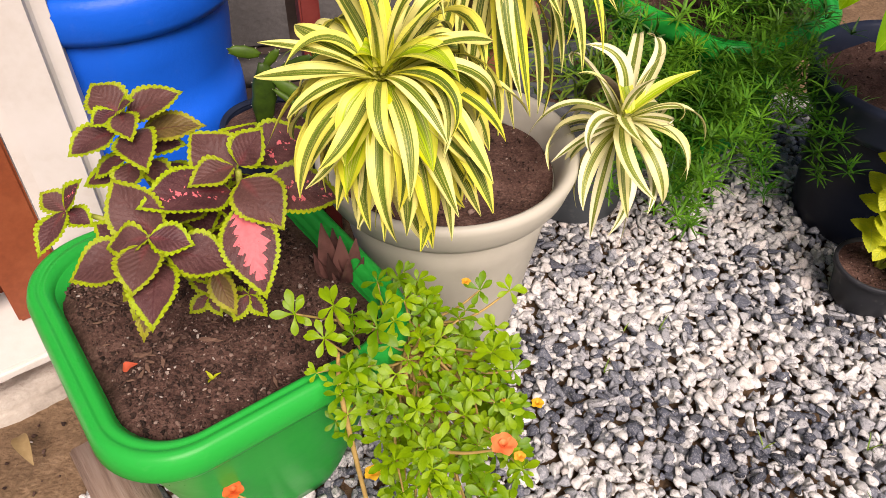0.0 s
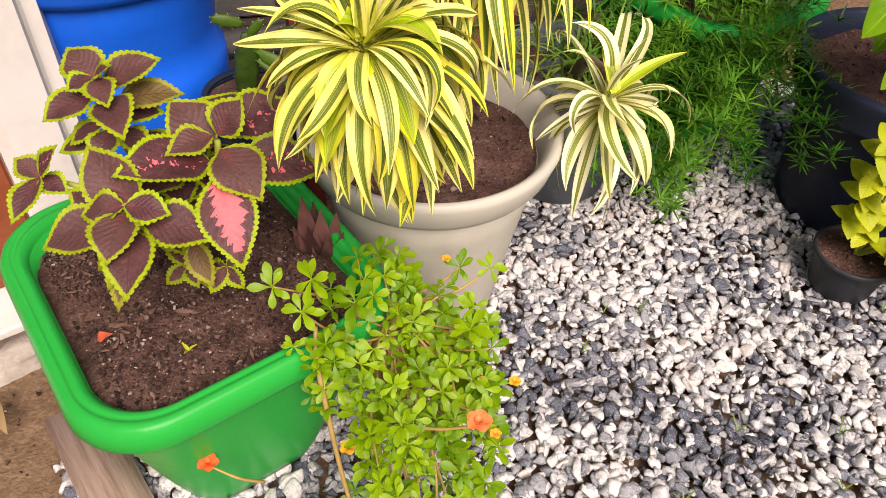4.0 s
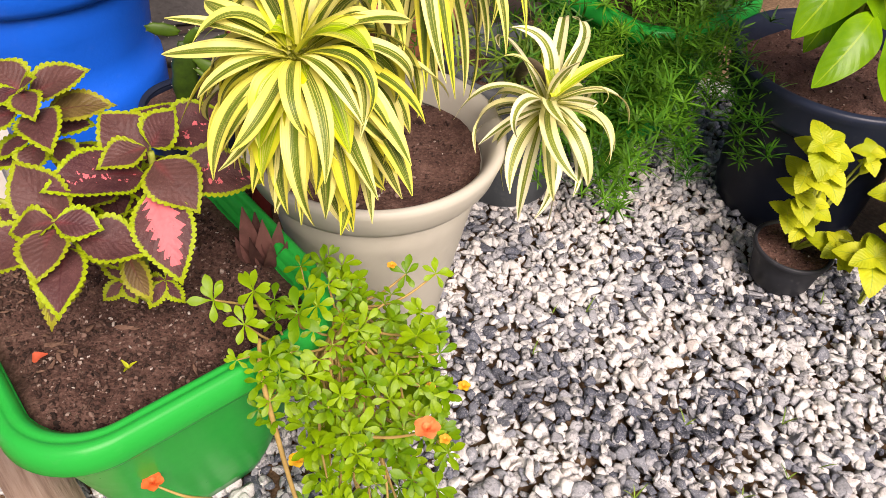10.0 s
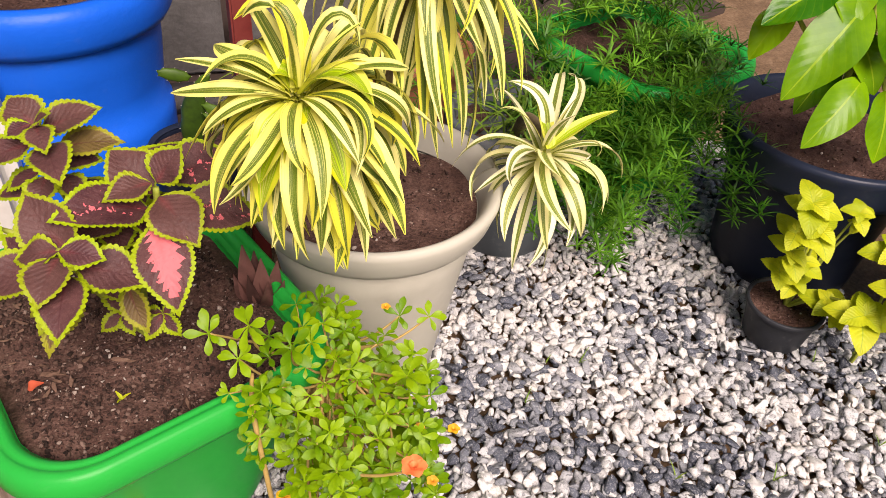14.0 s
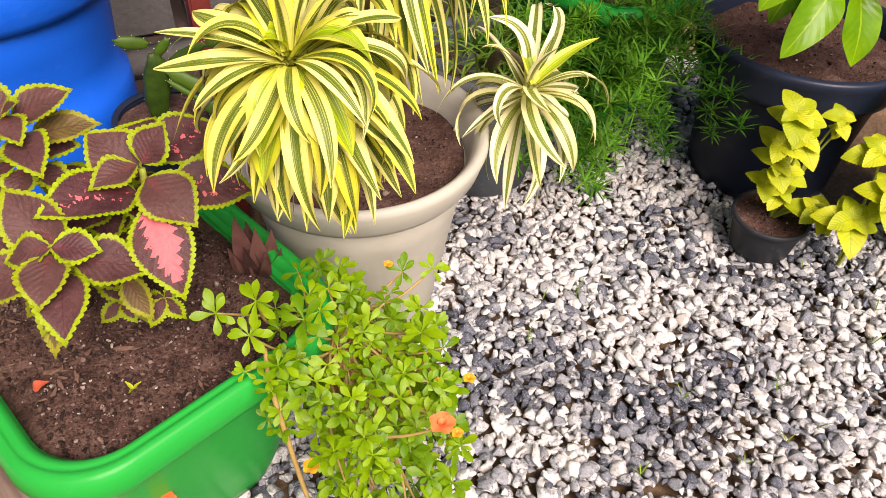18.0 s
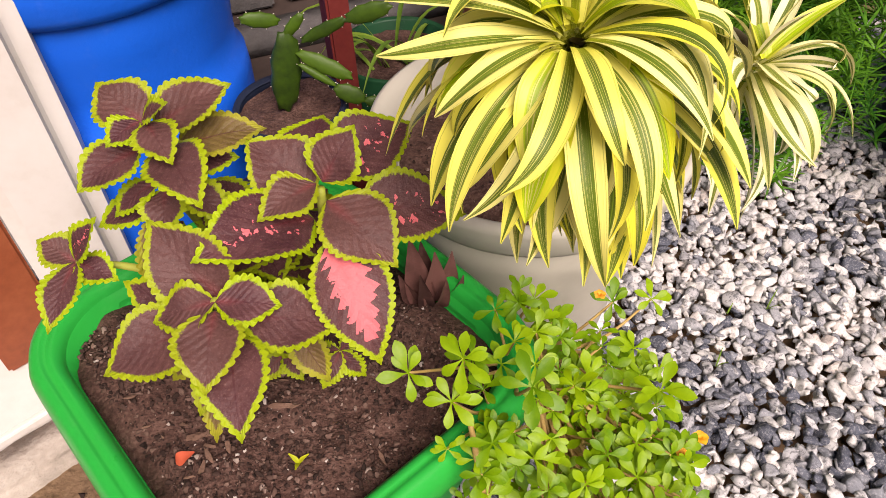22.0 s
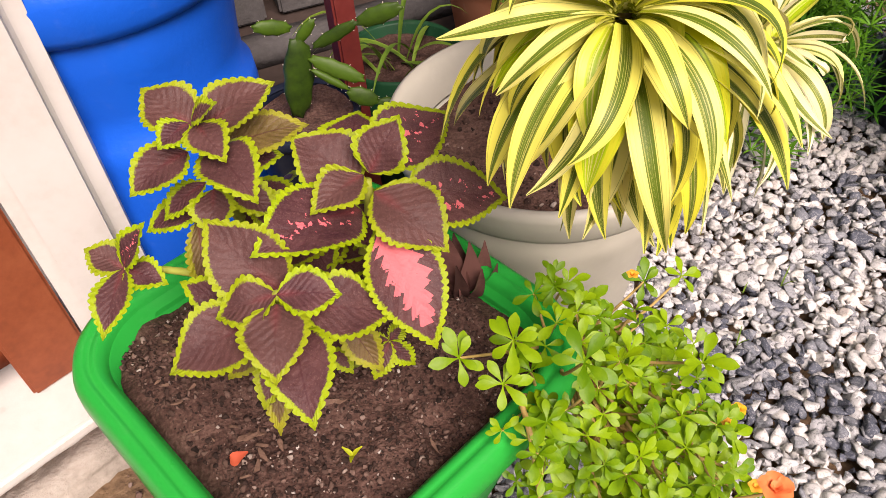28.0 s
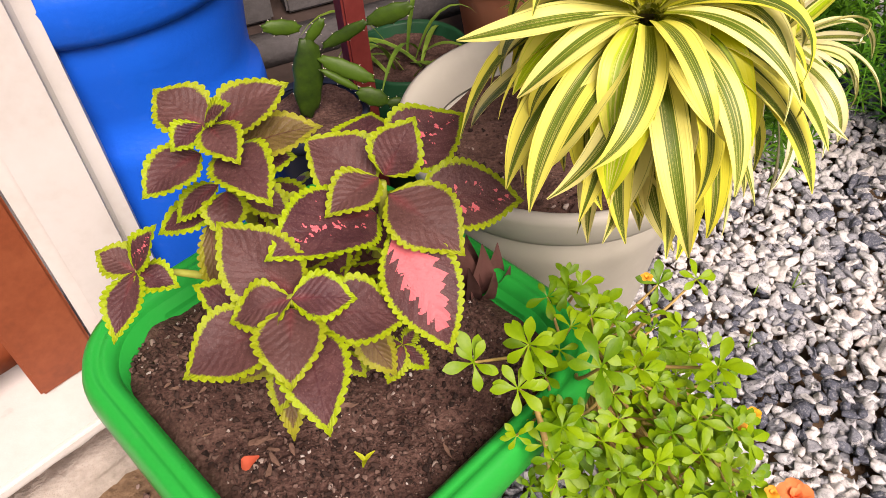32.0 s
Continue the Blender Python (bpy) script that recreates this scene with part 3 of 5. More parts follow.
def build_gravel():
    spots, sizes, patch = [], [], []
    step = 0.0146
    for layer in range(2):
        for iy in range(int(1.32 / step)):
            for ix in range(int(1.95 / step)):
                if layer == 1 and RNG.random() < 0.02:
                    continue
                x = -0.52 + (ix + 0.5 * (iy % 2)) * step + RNG.normal() * 0.005
                y = 0.20 + iy * step + RNG.normal() * 0.005
                if across(x, y) > EDGE - 0.09 or in_dirt(x, y) or (x > 0.95 and y > 0.93 + 0.05 * noise.noise(Vector((x * 12, 0, 0)))):
                    continue
                r = min(0.040, max(0.011, 0.0244 * math.exp(RNG.normal() * 0.30)))
                bed = 0.006 * noise.noise(Vector((x * 7, y * 7, 1)))
                spots.append((x, y, (-0.009 if layer == 0 else -0.003) + bed + RNG.normal() * 0.002))
                sizes.append(r)
                n1 = 0.5 + 0.95 * noise.noise(Vector((x * 5.5 + 3, y * 9, 0.4))) + 0.35 * noise.noise(Vector((x * 22, y * 22, 9)))
                patch.append(min(1, max(0, n1)))
    scatter("gravel", spots, sizes, STONES, RNG, GRAVEL, "white grey and dark blue angular gravel lying loose", "gravel", patch, flat=0.36)


build_gravel()

# edging board half under the green tub
mb = Matrix.Translation((BOARD_A + BOARD_B) / 2 + Vector((0, 0, 0.004))) @ pose(0, 0, 0, 0, 0, math.degrees(math.atan2(BOARD_D.y, BOARD_D.x)))
ob = part("board", block(Matrix.Identity(4), (BOARD_B - BOARD_A).length, 0.074, 0.026, 0.003), WOOD)
ob.matrix_basis = mb
tagged(ob, "weathered grey-brown wooden edging board lying on the soil", "board")

# house column
tagged(part("column", block(pose(-0.497, 0.941, 1.3, 0, 0, 17), 0.111, 0.111, 2.6, 0.022, 7), WHITE, smooth=False), "square white painted concrete column on the cream floor", "column", kind="structure")

# unseen roof slab on the column, added to block sky light behind the pots
tagged(part("ceiling", block(pose(0, 0, 0, 0, 0, TURNED) @ pose(-0.2, EDGE + 1.2, 2.66), 7, 2.7, 0.12, 0.01), WHITE, smooth=False), "plain white porch roof slab, unseen, added to shade the back", "roof", kind="structure")
# grey blocks and wall that close the place behind the pots
tagged(part("wall_back", block(pose(0, 0, 0, 0, 0, TURNED) @ pose(-0.2, EDGE + 2.2, 1.3), 7, 0.15, 2.6, 0.01), BLOCK, smooth=False), "rough grey concrete block wall", "wall", kind="structure")
for k, (px, py, rz) in enumerate(((-0.50, 1.80, 12), (-0.08, 1.90, 12))):
    tagged(part("concrete_block", block(pose(px, py, 0.10, 0, 0, rz), 0.40, 0.15, 0.19, 0.006), BLOCK, smooth=False), "dark grey hollow concrete block on the floor", "block", group="blocks")
tagged(part("curb", block(pose(-0.3, 1.62, 0.02, 0, 0, 14), 1.3, 0.07, 0.05, 0.005), BLOCK), "dull cement kerb on the brown floor", "kerb")


# ---- pots ----
def green_tub(cx, cy, rot, label, hx=0.1725, hy=0.1855, zt=0.318, soil_z=0.289):
    m = Matrix.Translation((cx, cy, 0)) @ pose(0, 0, 0, 0, 0, rot)
    t = thing("planter_tub", label, "planter", (cx, cy, 0), group="green tubs")
    bx, by = 0.092, 0.098
    lv = []
    for k in range(13):
        f = k / 12
        lv.append((bx + (hx - 0.018 - bx) * f ** 0.9, by + (hy - 0.018 - by) * f ** 0.9, 0.055 + 0.02 * f, 0.006 + (zt - 0.045) * f))
    lv += [(hx - 0.022, hy - 0.022, 0.07, zt - 0.012), (hx - 0.030, hy - 0.030, 0.066, zt - 0.012), (hx - 0.032, hy - 0.032, 0.064, zt - 0.06), (bx - 0.006, by - 0.006, 0.05, 0.012)]
    body = part("tub_body", box_shell(lv, m), GREEN, t, "bright green plastic body")
    r = [(hx - 0.016, hy - 0.016, 0.072, zt - 0.036), (hx - 0.003, hy - 0.003, 0.082, zt - 0.034), (hx, hy, 0.084, zt - 0.028), (hx - 0.001, hy - 0.001, 0.084, zt - 0.014),
         (hx - 0.005, hy - 0.005, 0.08, zt - 0.004), (hx - 0.010, hy - 0.010, 0.077, zt), (hx - 0.0145, hy - 0.0145, 0.074, zt - 0.0005), (hx - 0.017, hy - 0.017, 0.072, zt - 0.0035),
         (hx - 0.019, hy - 0.019, 0.07, zt - 0.001), (hx - 0.024, hy - 0.024, 0.067, zt - 0.002), (hx - 0.029, hy - 0.029, 0.064, zt - 0.008), (hx - 0.031, hy - 0.031, 0.062, zt - 0.03)]
    part("rim", box_shell(r, m, cap=False, n=14), GREEN, t, "rolled glossy green rim with a groove")
    bm = bmesh.new()
    n = 44
    for i in range(n + 1):
        for j in range(n + 1):
            x, y = (2 * i / n - 1), (2 * j / n - 1)
            k = min(1.0, max(abs(x), abs(y)) / max(1e-6, math.hypot(x, y)) * 1.21)
            p = m @ Vector((x * k * (hx - 0.027), y * k * (hy - 0.027), 0))
            z = soil_z + 0.011 * noise.noise(p * 14) + 0.005 * noise.noise(p * 45) + 0.003 * noise.noise(p * 110) - 0.005 * max(abs(x), abs(y)) ** 6
            bm.verts.new((p.x, p.y, z))
    bm.verts.ensure_lookup_table()
    for i in range(n):
        for j in range(n):
            a = i * (n + 1) + j
            bm.faces.new([bm.verts[q] for q in (a, a + n + 1, a + n + 2, a + 1)])
    part("soil", bm, SOIL, t, "dark crumbly potting soil")
    return t, m


def round_pot(name, cx, cy, prof, material, soil, label, seg=72, rim=None, wob=0.0, group="", soil_label="brown potting soil"):
    """A turned pot; soil: (radius, height); rim: a profile of its own."""
    t = thing(name, label, "pot", (cx, cy, 0), group=group)
    part("pot_body", lathe(prof, seg, wob, (cx, cy, 0), cx), material, t)
    if rim:
        # black pots get the rim copy with the sky highlight in its colour
        part("rim", lathe(rim, seg, 0, (cx, cy, 0)), RIMBLACK if material is BLACK else material, t)
    if soil:
        bm = bmesh.new()
        sr, sz = soil
        ring0 = bm.verts.new((cx, cy, sz))
        prev = None
        for q in range(1, 13):
            r = sr * q / 12
            ring = []
            for i in range(48):
                a = 2 * math.pi * i / 48
                p = Vector((cx + r * math.cos(a), cy + r * math.sin(a), 0))
                ring.append(bm.verts.new((p.x, p.y, sz + 0.009 * noise.noise(p * 16) + 0.004 * noise.noise(p * 60))))
            for i in range(48):
                if prev is None:
                    bm.faces.new((ring0, ring[i], ring[(i + 1) % 48]))
                else:
                    bm.faces.new((prev[i], ring[i], ring[(i + 1) % 48], prev[(i + 1) % 48]))
            prev = ring
        part("soil", bm, SOIL, t, soil_label)
    return t


TUBX, TUBY = -0.204, 0.600
tub, TUBM = green_tub(TUBX, TUBY, 34.5, "bright green plastic planter tub filled with dark soil")
green_tub(0.586, 1.350, 34, "green plastic tub overgrown by feathery asparagus fern", 0.1725, 0.1855, 0.318, 0.29)
green_tub(1.10, 0.80, 38, "green plastic tub beside the small lime plant", 0.1725, 0.1855, 0.318, 0.27)

WX, WY = 0.060, 0.833
white_pot = round_pot("plant_pot", WX, WY,
    [(0.092, 0), (0.097, 0.004), (0.106, 0.06), (0.121, 0.15), (0.137, 0.24), (0.147, 0.295), (0.143, 0.298), (0.136, 0.24), (0.092, 0.02)], CREAM, (0.142, 0.300),
    "round cream plastic pot with a broad rim", rim=[(0.146, 0.286), (0.157, 0.294), (0.164, 0.304), (0.168, 0.318), (0.173, 0.333), (0.172, 0.341), (0.166, 0.344), (0.158, 0.338), (0.150, 0.326), (0.144, 0.300)])
grey_pot = round_pot("plant_pot", 0.315, 1.155, [(0.085, 0), (0.09, 0.003), (0.105, 0.12), (0.118, 0.25), (0.120, 0.256), (0.114, 0.258), (0.110, 0.25), (0.085, 0.02)], GREY, (0.111, 0.225),
    "dark grey round plastic pot standing on gravel", rim=[(0.117, 0.225), (0.126, 0.23), (0.129, 0.25), (0.126, 0.26), (0.119, 0.262), (0.114, 0.255)])
BX, BY = 0.862, 1.088
black_pot = round_pot("plant_pot", BX, BY, [(0.128, 0), (0.133, 0.004), (0.135, 0.03), (0.142, 0.13), (0.158, 0.222), (0.164, 0.238), (0.158, 0.240), (0.14, 0.1), (0.128, 0.02)], BLACK, (0.165, 0.258),
    "large black plastic pot with a wide rolled rim", rim=[(0.160, 0.222), (0.173, 0.225), (0.178, 0.238), (0.183, 0.276), (0.190, 0.287), (0.189, 0.294), (0.181, 0.298), (0.173, 0.290), (0.168, 0.262), (0.163, 0.24)])
small_pot = round_pot("nursery_pot", 0.755, 0.868, [(0.047, 0), (0.050, 0.003), (0.056, 0.04), (0.061, 0.071), (0.063, 0.073), (0.062, 0.076), (0.059, 0.075), (0.055, 0.05), (0.047, 0.01)], NURSERY, (0.0585, 0.070),
    "small thin black nursery pot on the gravel", seg=48, rim=[(0.0605, 0.065), (0.0645, 0.067), (0.0650, 0.074), (0.0632, 0.0765), (0.0610, 0.0755)])
LX, LY = -0.422, 1.110
blue_pot = round_pot("plant_pot", LX, LY, [(0.150, 0.0), (0.164, 0.005), (0.163, 0.09), (0.160, 0.18), (0.158, 0.26), (0.156, 0.285), (0.147, 0.292), (0.150, 0.33), (0.157, 0.38), (0.162, 0.44), (0.156, 0.45), (0.14, 0.3), (0.13, 0.02)], BLUE, (0.150, 0.455),
    "large bright blue painted pot with a heavy rim", rim=[(0.158, 0.428), (0.176, 0.434), (0.183, 0.446), (0.186, 0.480), (0.181, 0.496), (0.170, 0.500), (0.156, 0.496), (0.150, 0.475)], wob=0.05)
cactus_pot = round_pot("plant_pot", -0.203, 0.990, [(0.05, 0), (0.053, 0.003), (0.062, 0.20), (0.067, 0.275), (0.065, 0.28), (0.061, 0.275), (0.05, 0.02)], BLACK, (0.063, 0.274),
    "small black pot with coarse soil", seg=40, rim=[(0.065, 0.266), (0.070, 0.268), (0.071, 0.28), (0.068, 0.285), (0.062, 0.28)])
spider_pot = round_pot("plant_pot", -0.06, 1.16, [(0.06, 0), (0.065, 0.003), (0.08, 0.15), (0.088, 0.24), (0.085, 0.245), (0.08, 0.24), (0.06, 0.02)], DARKGREEN, (0.08, 0.225),
    "dark green pot in the shade of the striped plant", seg=40)
terra_pot = round_pot("plant_pot", 0.16, 1.46, [(0.07, 0), (0.075, 0.003), (0.1, 0.2), (0.104, 0.23), (0.098, 0.235), (0.07, 0.02)], TERRACOTTA, (0.097, 0.21),
    "terracotta pot standing far behind the striped plant", seg=40, rim=[(0.102, 0.20), (0.112, 0.204), (0.114, 0.235), (0.108, 0.242), (0.100, 0.236)])

# crumbs, chips and pebbles on the tub's soil
def tub_litter():
    spots, sizes = [], []
    for _ in range(6500):
        x, y = RNG.uniform(-0.130, 0.130), RNG.uniform(-0.145, 0.145)
        p = TUBM @ Vector((x, y, 0))
        spots.append((p.x, p.y, 0.289 + 0.011 * noise.noise(p * 14) + 0.005 * noise.noise(p * 45) - 0.005 * max(abs(x) / 0.146, abs(y) / 0.159) ** 6 + 0.001))
        sizes.append(min(0.009, 0.0019 * math.exp(abs(RNG.normal()) * 0.8)))
    scatter("crumb", spots, sizes, STONES, RNG, CRUMB, "loose brown soil crumbs", "", parent=tub)
    for pot, cx, cy, r0, z0, n in ((white_pot, WX, WY, 0.136, 0.301, 900), (black_pot, BX, BY, 0.160, 0.259, 800), (small_pot, 0.755, 0.868, 0.055, 0.071, 160), (blue_pot, LX, LY, 0.145, 0.456, 400)):
        spots, sizes = [], []
        for _ in range(n):
            a, r = RNG.uniform(0, 6.283), r0 * math.sqrt(RNG.random())
            p = Vector((cx + r * math.cos(a), cy + r * math.sin(a), 0))
            spots.append((p.x, p.y, z0 + 0.009 * noise.noise(p * 16)))
            sizes.append(0.0021 * math.exp(abs(RNG.normal()) * 0.7))
        scatter("crumb", spots, sizes, STONES, RNG, CRUMB, "loose brown soil crumbs", "", parent=pot)
    # pebbles and clods on the bare ground by the board
    spots, sizes = [], []
    for _ in range(420):
        x, y = RNG.uniform(-0.85, -0.28), RNG.uniform(0.25, 0.75)
        if in_dirt(x, y) and across(x, y) < EDGE - 0.08:
            spots.append((x, y, -0.03 + 0.014 * noise.noise(Vector((x * 14, y * 14, 3)))))
            sizes.append(0.006 * math.exp(RNG.normal() * 0.6))
    scatter("pebbles", spots, sizes, STONES, RNG, CRUMB, "small pebbles and clods on bare garden soil", "pebbles")
    q = Vector((-0.283, 0.508, 0.297))
    tagged(link("fallen_petal", leaf_mesh("fallen_petal", [broad_leaf(q, q + Vector((0.014, 0.006, 0.003)), 0.010, 0.2, (0, -0.3, 1), 0.3, n=8, cols=4, ruffle=0.3)]), PETALRED), "withered orange petal lying on the tub's soil", "petal")
    for k in range(60):
        x, y = RNG.uniform(-0.118, 0.0), RNG.uniform(-0.05, 0.135)
        if RNG.random() < 0.3:
            x, y = RNG.uniform(-0.12, 0.12), RNG.uniform(-0.135, 0.135)
        p = TUBM @ Vector((x, y, 0))
        z = 0.293 + 0.011 * noise.noise(p * 14)
        L = RNG.uniform(0.008, 0.022)
        V, F = STONES[RNG.integers(24)]
        bm = bmesh.new()
        vs = [bm.verts.new(v) for v in V]
        [bm.faces.new([vs[i] for i in f]) for f in F]
        bmesh.ops.transform(bm, matrix=pose(p.x, p.y, z, RNG.normal() * 18, RNG.normal() * 14, RNG.uniform(0, 360)) @ Matrix.Diagonal((L, L * RNG.uniform(0.3, 0.6), 0.006, 1)), verts=bm.verts)
        part("bark_chip", bm, CHIP, tub, smooth=False)


tub_litter()


# ---- coleus in the green tub ----
coleus = thing("coleus_plant", "coleus with maroon leaves edged in lime and pink splashes", "plant", (TUBX, TUBY + 0.03, 0.27))


def coleus_leaf(base, tip, width, mat=COLEUS, face=(0, -0.35, 1), arch=0.10, name="leaf", label=""):
    width *= 1.10
    L = (Vector(tip) - Vector(base)).length
    teeth = max(9, int(L / 0.0045))
    me = leaf_mesh(name, [broad_leaf(base, tip, width, arch, face, 0.22, teeth, 0.0021, n=teeth * 4 + 1, cols=8, ruffle=0.10, shape=(0.80, 1.12), seed=tip[0] * 90)])
    return link(name, me, mat, coleus, label)


def stem(points, radii, mat=STEM_LIME, parent=None, name="stem"):
    return part(name, tube(points, radii, 10), mat, parent or coleus)


ROOT = (-0.185, 0.605, 0.288)
HT, HL, HM, HF = (-0.245, 0.604, 0.539), (-0.324, 0.596, 0.436), (-0.143, 0.576, 0.496), (-0.208, 0.500, 0.483)
stem([ROOT, (-0.18, 0.585, 0.36), (-0.15, 0.578, 0.44), HM], [0.006, 0.005, 0.004, 0.003])
stem([ROOT, (-0.20, 0.575, 0.34), (-0.208, 0.535, 0.42), HF], [0.006, 0.005, 0.004, 0.003])
stem([ROOT, (-0.22, 0.625, 0.38), (-0.243, 0.612, 0.47), HT], [0.006, 0.005, 0.004, 0.0025])
stem([(-0.205, 0.605, 0.35), (-0.25, 0.605, 0.39), (-0.29, 0.60, 0.42), HL], [0.004, 0.0035, 0.003, 0.002])
# highest whorl
for b, tip, w, a in (((-0.247, 0.608, 0.534), (-0.277, 0.636, 0.553), 0.036, 0.05), ((-0.242, 0.607, 0.534), (-0.191, 0.624, 0.550), 0.037, 0.05), ((-0.245, 0.602, 0.545), (-0.225, 0.596, 0.559), 0.016, 0.06),
                     ((-0.247, 0.601, 0.544), (-0.267, 0.586, 0.538), 0.021, 0.08), ((-0.243, 0.600, 0.543), (-0.225, 0.565, 0.536), 0.026, 0.08)):
    coleus_leaf(b, tip, w, arch=a)
coleus_leaf((-0.254, 0.602, 0.522), (-0.292, 0.578, 0.512), 0.034)
coleus_leaf((-0.238, 0.600, 0.524), (-0.210, 0.542, 0.519), 0.036)
coleus_leaf((-0.235, 0.610, 0.512), (-0.175, 0.618, 0.517), 0.032, COLEUS_OLD)
for b, t, w in (((-0.250, 0.602, 0.495), (-0.282, 0.590, 0.478), 0.020), ((-0.246, 0.600, 0.490), (-0.248, 0.566, 0.474), 0.027), ((-0.255, 0.605, 0.475), (-0.300, 0.600, 0.462), 0.026), ((-0.235, 0.603, 0.488), (-0.205, 0.578, 0.474), 0.024),
                ((-0.240, 0.610, 0.500), (-0.196, 0.612, 0.500), 0.032), ((-0.225, 0.600, 0.470), (-0.186, 0.575, 0.462), 0.028), ((-0.245, 0.605, 0.455), (-0.268, 0.575, 0.435), 0.022)):
    coleus_leaf(b, t, w)
coleus_leaf((-0.262, 0.598, 0.470), (-0.272, 0.568, 0.420), 0.017, COLEUS_OLD, face=(0.2, -1, 0.3))
# whorl that hangs over the rim
for tip, w, mt in (((-0.349, 0.609, 0.449), 0.025, COLEUS), ((-0.298, 0.600, 0.472), 0.022, COLEUS_SPOT), ((-0.294, 0.580, 0.428), 0.023, COLEUS), ((-0.339, 0.546, 0.419), 0.026, COLEUS)):
    coleus_leaf(HL, tip, w, mt, arch=0.07)
# middle whorl
coleus_leaf((-0.148, 0.578, 0.487), (-0.189, 0.608, 0.518), 0.046, arch=0.06)
coleus_leaf((-0.141, 0.575, 0.502), (-0.116, 0.586, 0.536), 0.034, face=(-0.3, -0.8, 0.4), arch=0.06)
coleus_leaf((-0.145, 0.573, 0.503), (-0.182, 0.546, 0.500), 0.030, arch=0.08)
coleus_leaf((-0.140, 0.570, 0.490), (-0.099, 0.526, 0.466), 0.046)
coleus_leaf((-0.150, 0.567, 0.478), (-0.220, 0.518, 0.499), 0.053, COLEUS_SPOT)
coleus_leaf((-0.141, 0.550, 0.478), (-0.117, 0.489, 0.416), 0.047, COLEUS_PINK, face=(0.1, -0.6, 0.8), label="leaf with a large pink splash")
coleus_leaf((-0.125, 0.573, 0.478), (-0.049, 0.570, 0.464), 0.047, COLEUS_SPOT, face=(0.1, -0.5, 0.9))
coleus_leaf((-0.138, 0.600, 0.485), (-0.076, 0.634, 0.498), 0.050, COLEUS_SPOT)
coleus_leaf((-0.158, 0.60, 0.48), (-0.140, 0.665, 0.49), 0.042)
# front whorl
coleus_leaf(HF, (-0.247, 0.499, 0.472), 0.030, arch=0.06)
coleus_leaf(HF, (-0.170, 0.497, 0.476), 0.030, arch=0.06)
coleus_leaf((-0.209, 0.497, 0.478), (-0.214, 0.448, 0.464), 0.038)
coleus_leaf((-0.217, 0.503, 0.462), (-0.280, 0.481, 0.450), 0.044)
coleus_leaf((-0.200, 0.503, 0.464), (-0.141, 0.503, 0.442), 0.041)
coleus_leaf((-0.204, 0.496, 0.458), (-0.197, 0.427, 0.444), 0.039)
coleus_leaf((-0.205, 0.512, 0.466), (-0.246, 0.548, 0.510), 0.046, face=(0.1, -0.8, 0.5))
coleus_leaf((-0.218, 0.518, 0.445), (-0.272, 0.540, 0.468), 0.036, face=(0.1, -0.8, 0.5))
coleus_leaf((-0.215, 0.502, 0.430), (-0.232, 0.470, 0.412), 0.022)
coleus_leaf((-0.222, 0.500, 0.425), (-0.226, 0.462, 0.392), 0.017, COLEUS_OLD, face=(0.1, -1, 0.4))
# older leaves in the shade of the whorls
rng = np.random.default_rng(31)
for i in range(34):
    a = rng.uniform(0, 6.28)
    bx, by, bz = -0.19 + rng.normal() * 0.02, 0.59 + rng.normal() * 0.02, rng.uniform(0.375, 0.465)
    l = rng.uniform(0.04, 0.065)
    tip = (bx + l * math.cos(a), by + l * math.sin(a) * 0.85, bz - rng.uniform(-0.01, 0.03))
    if tip[1] > 0.53 + 0.35 * abs(tip[0] + 0.19) and tip[0] > -0.27:
        coleus_leaf((bx, by, bz), tip, l * 0.62, face=(0.2 * math.cos(a), 0.2 * math.sin(a) - 0.2, 1))
for bx, by, bz, tx, ty, tz in ((-0.215, 0.525, 0.415, -0.226, 0.492, 0.385), (-0.175, 0.540, 0.405, -0.155, 0.512, 0.372), (-0.23, 0.54, 0.41, -0.262, 0.52, 0.385)):
    coleus_leaf((bx, by, bz), (tx, ty, tz), 0.024, COLEUS_OLD, face=(0, -0.8, 0.5))
# low young shoots
for bx, by, bz, tips in ((-0.147, 0.536, 0.375, ((-0.163, 0.519, 0.354, 0.016), (-0.131, 0.527, 0.352, 0.015), (-0.165, 0.545, 0.37, 0.012), (-0.135, 0.55, 0.375, 0.012))), (-0.19, 0.552, 0.36, ((-0.212, 0.54, 0.345, 0.016), (-0.178, 0.535, 0.345, 0.014)))):
    stem([(-0.18, 0.58, 0.295), (bx - 0.005, by + 0.01, bz - 0.02), (bx, by, bz)], [0.0025, 0.002, 0.0015])
    for tx, ty, tz, w in tips:
        coleus_leaf((bx, by, bz), (tx, ty, tz), w, face=(0, -0.7, 0.6))


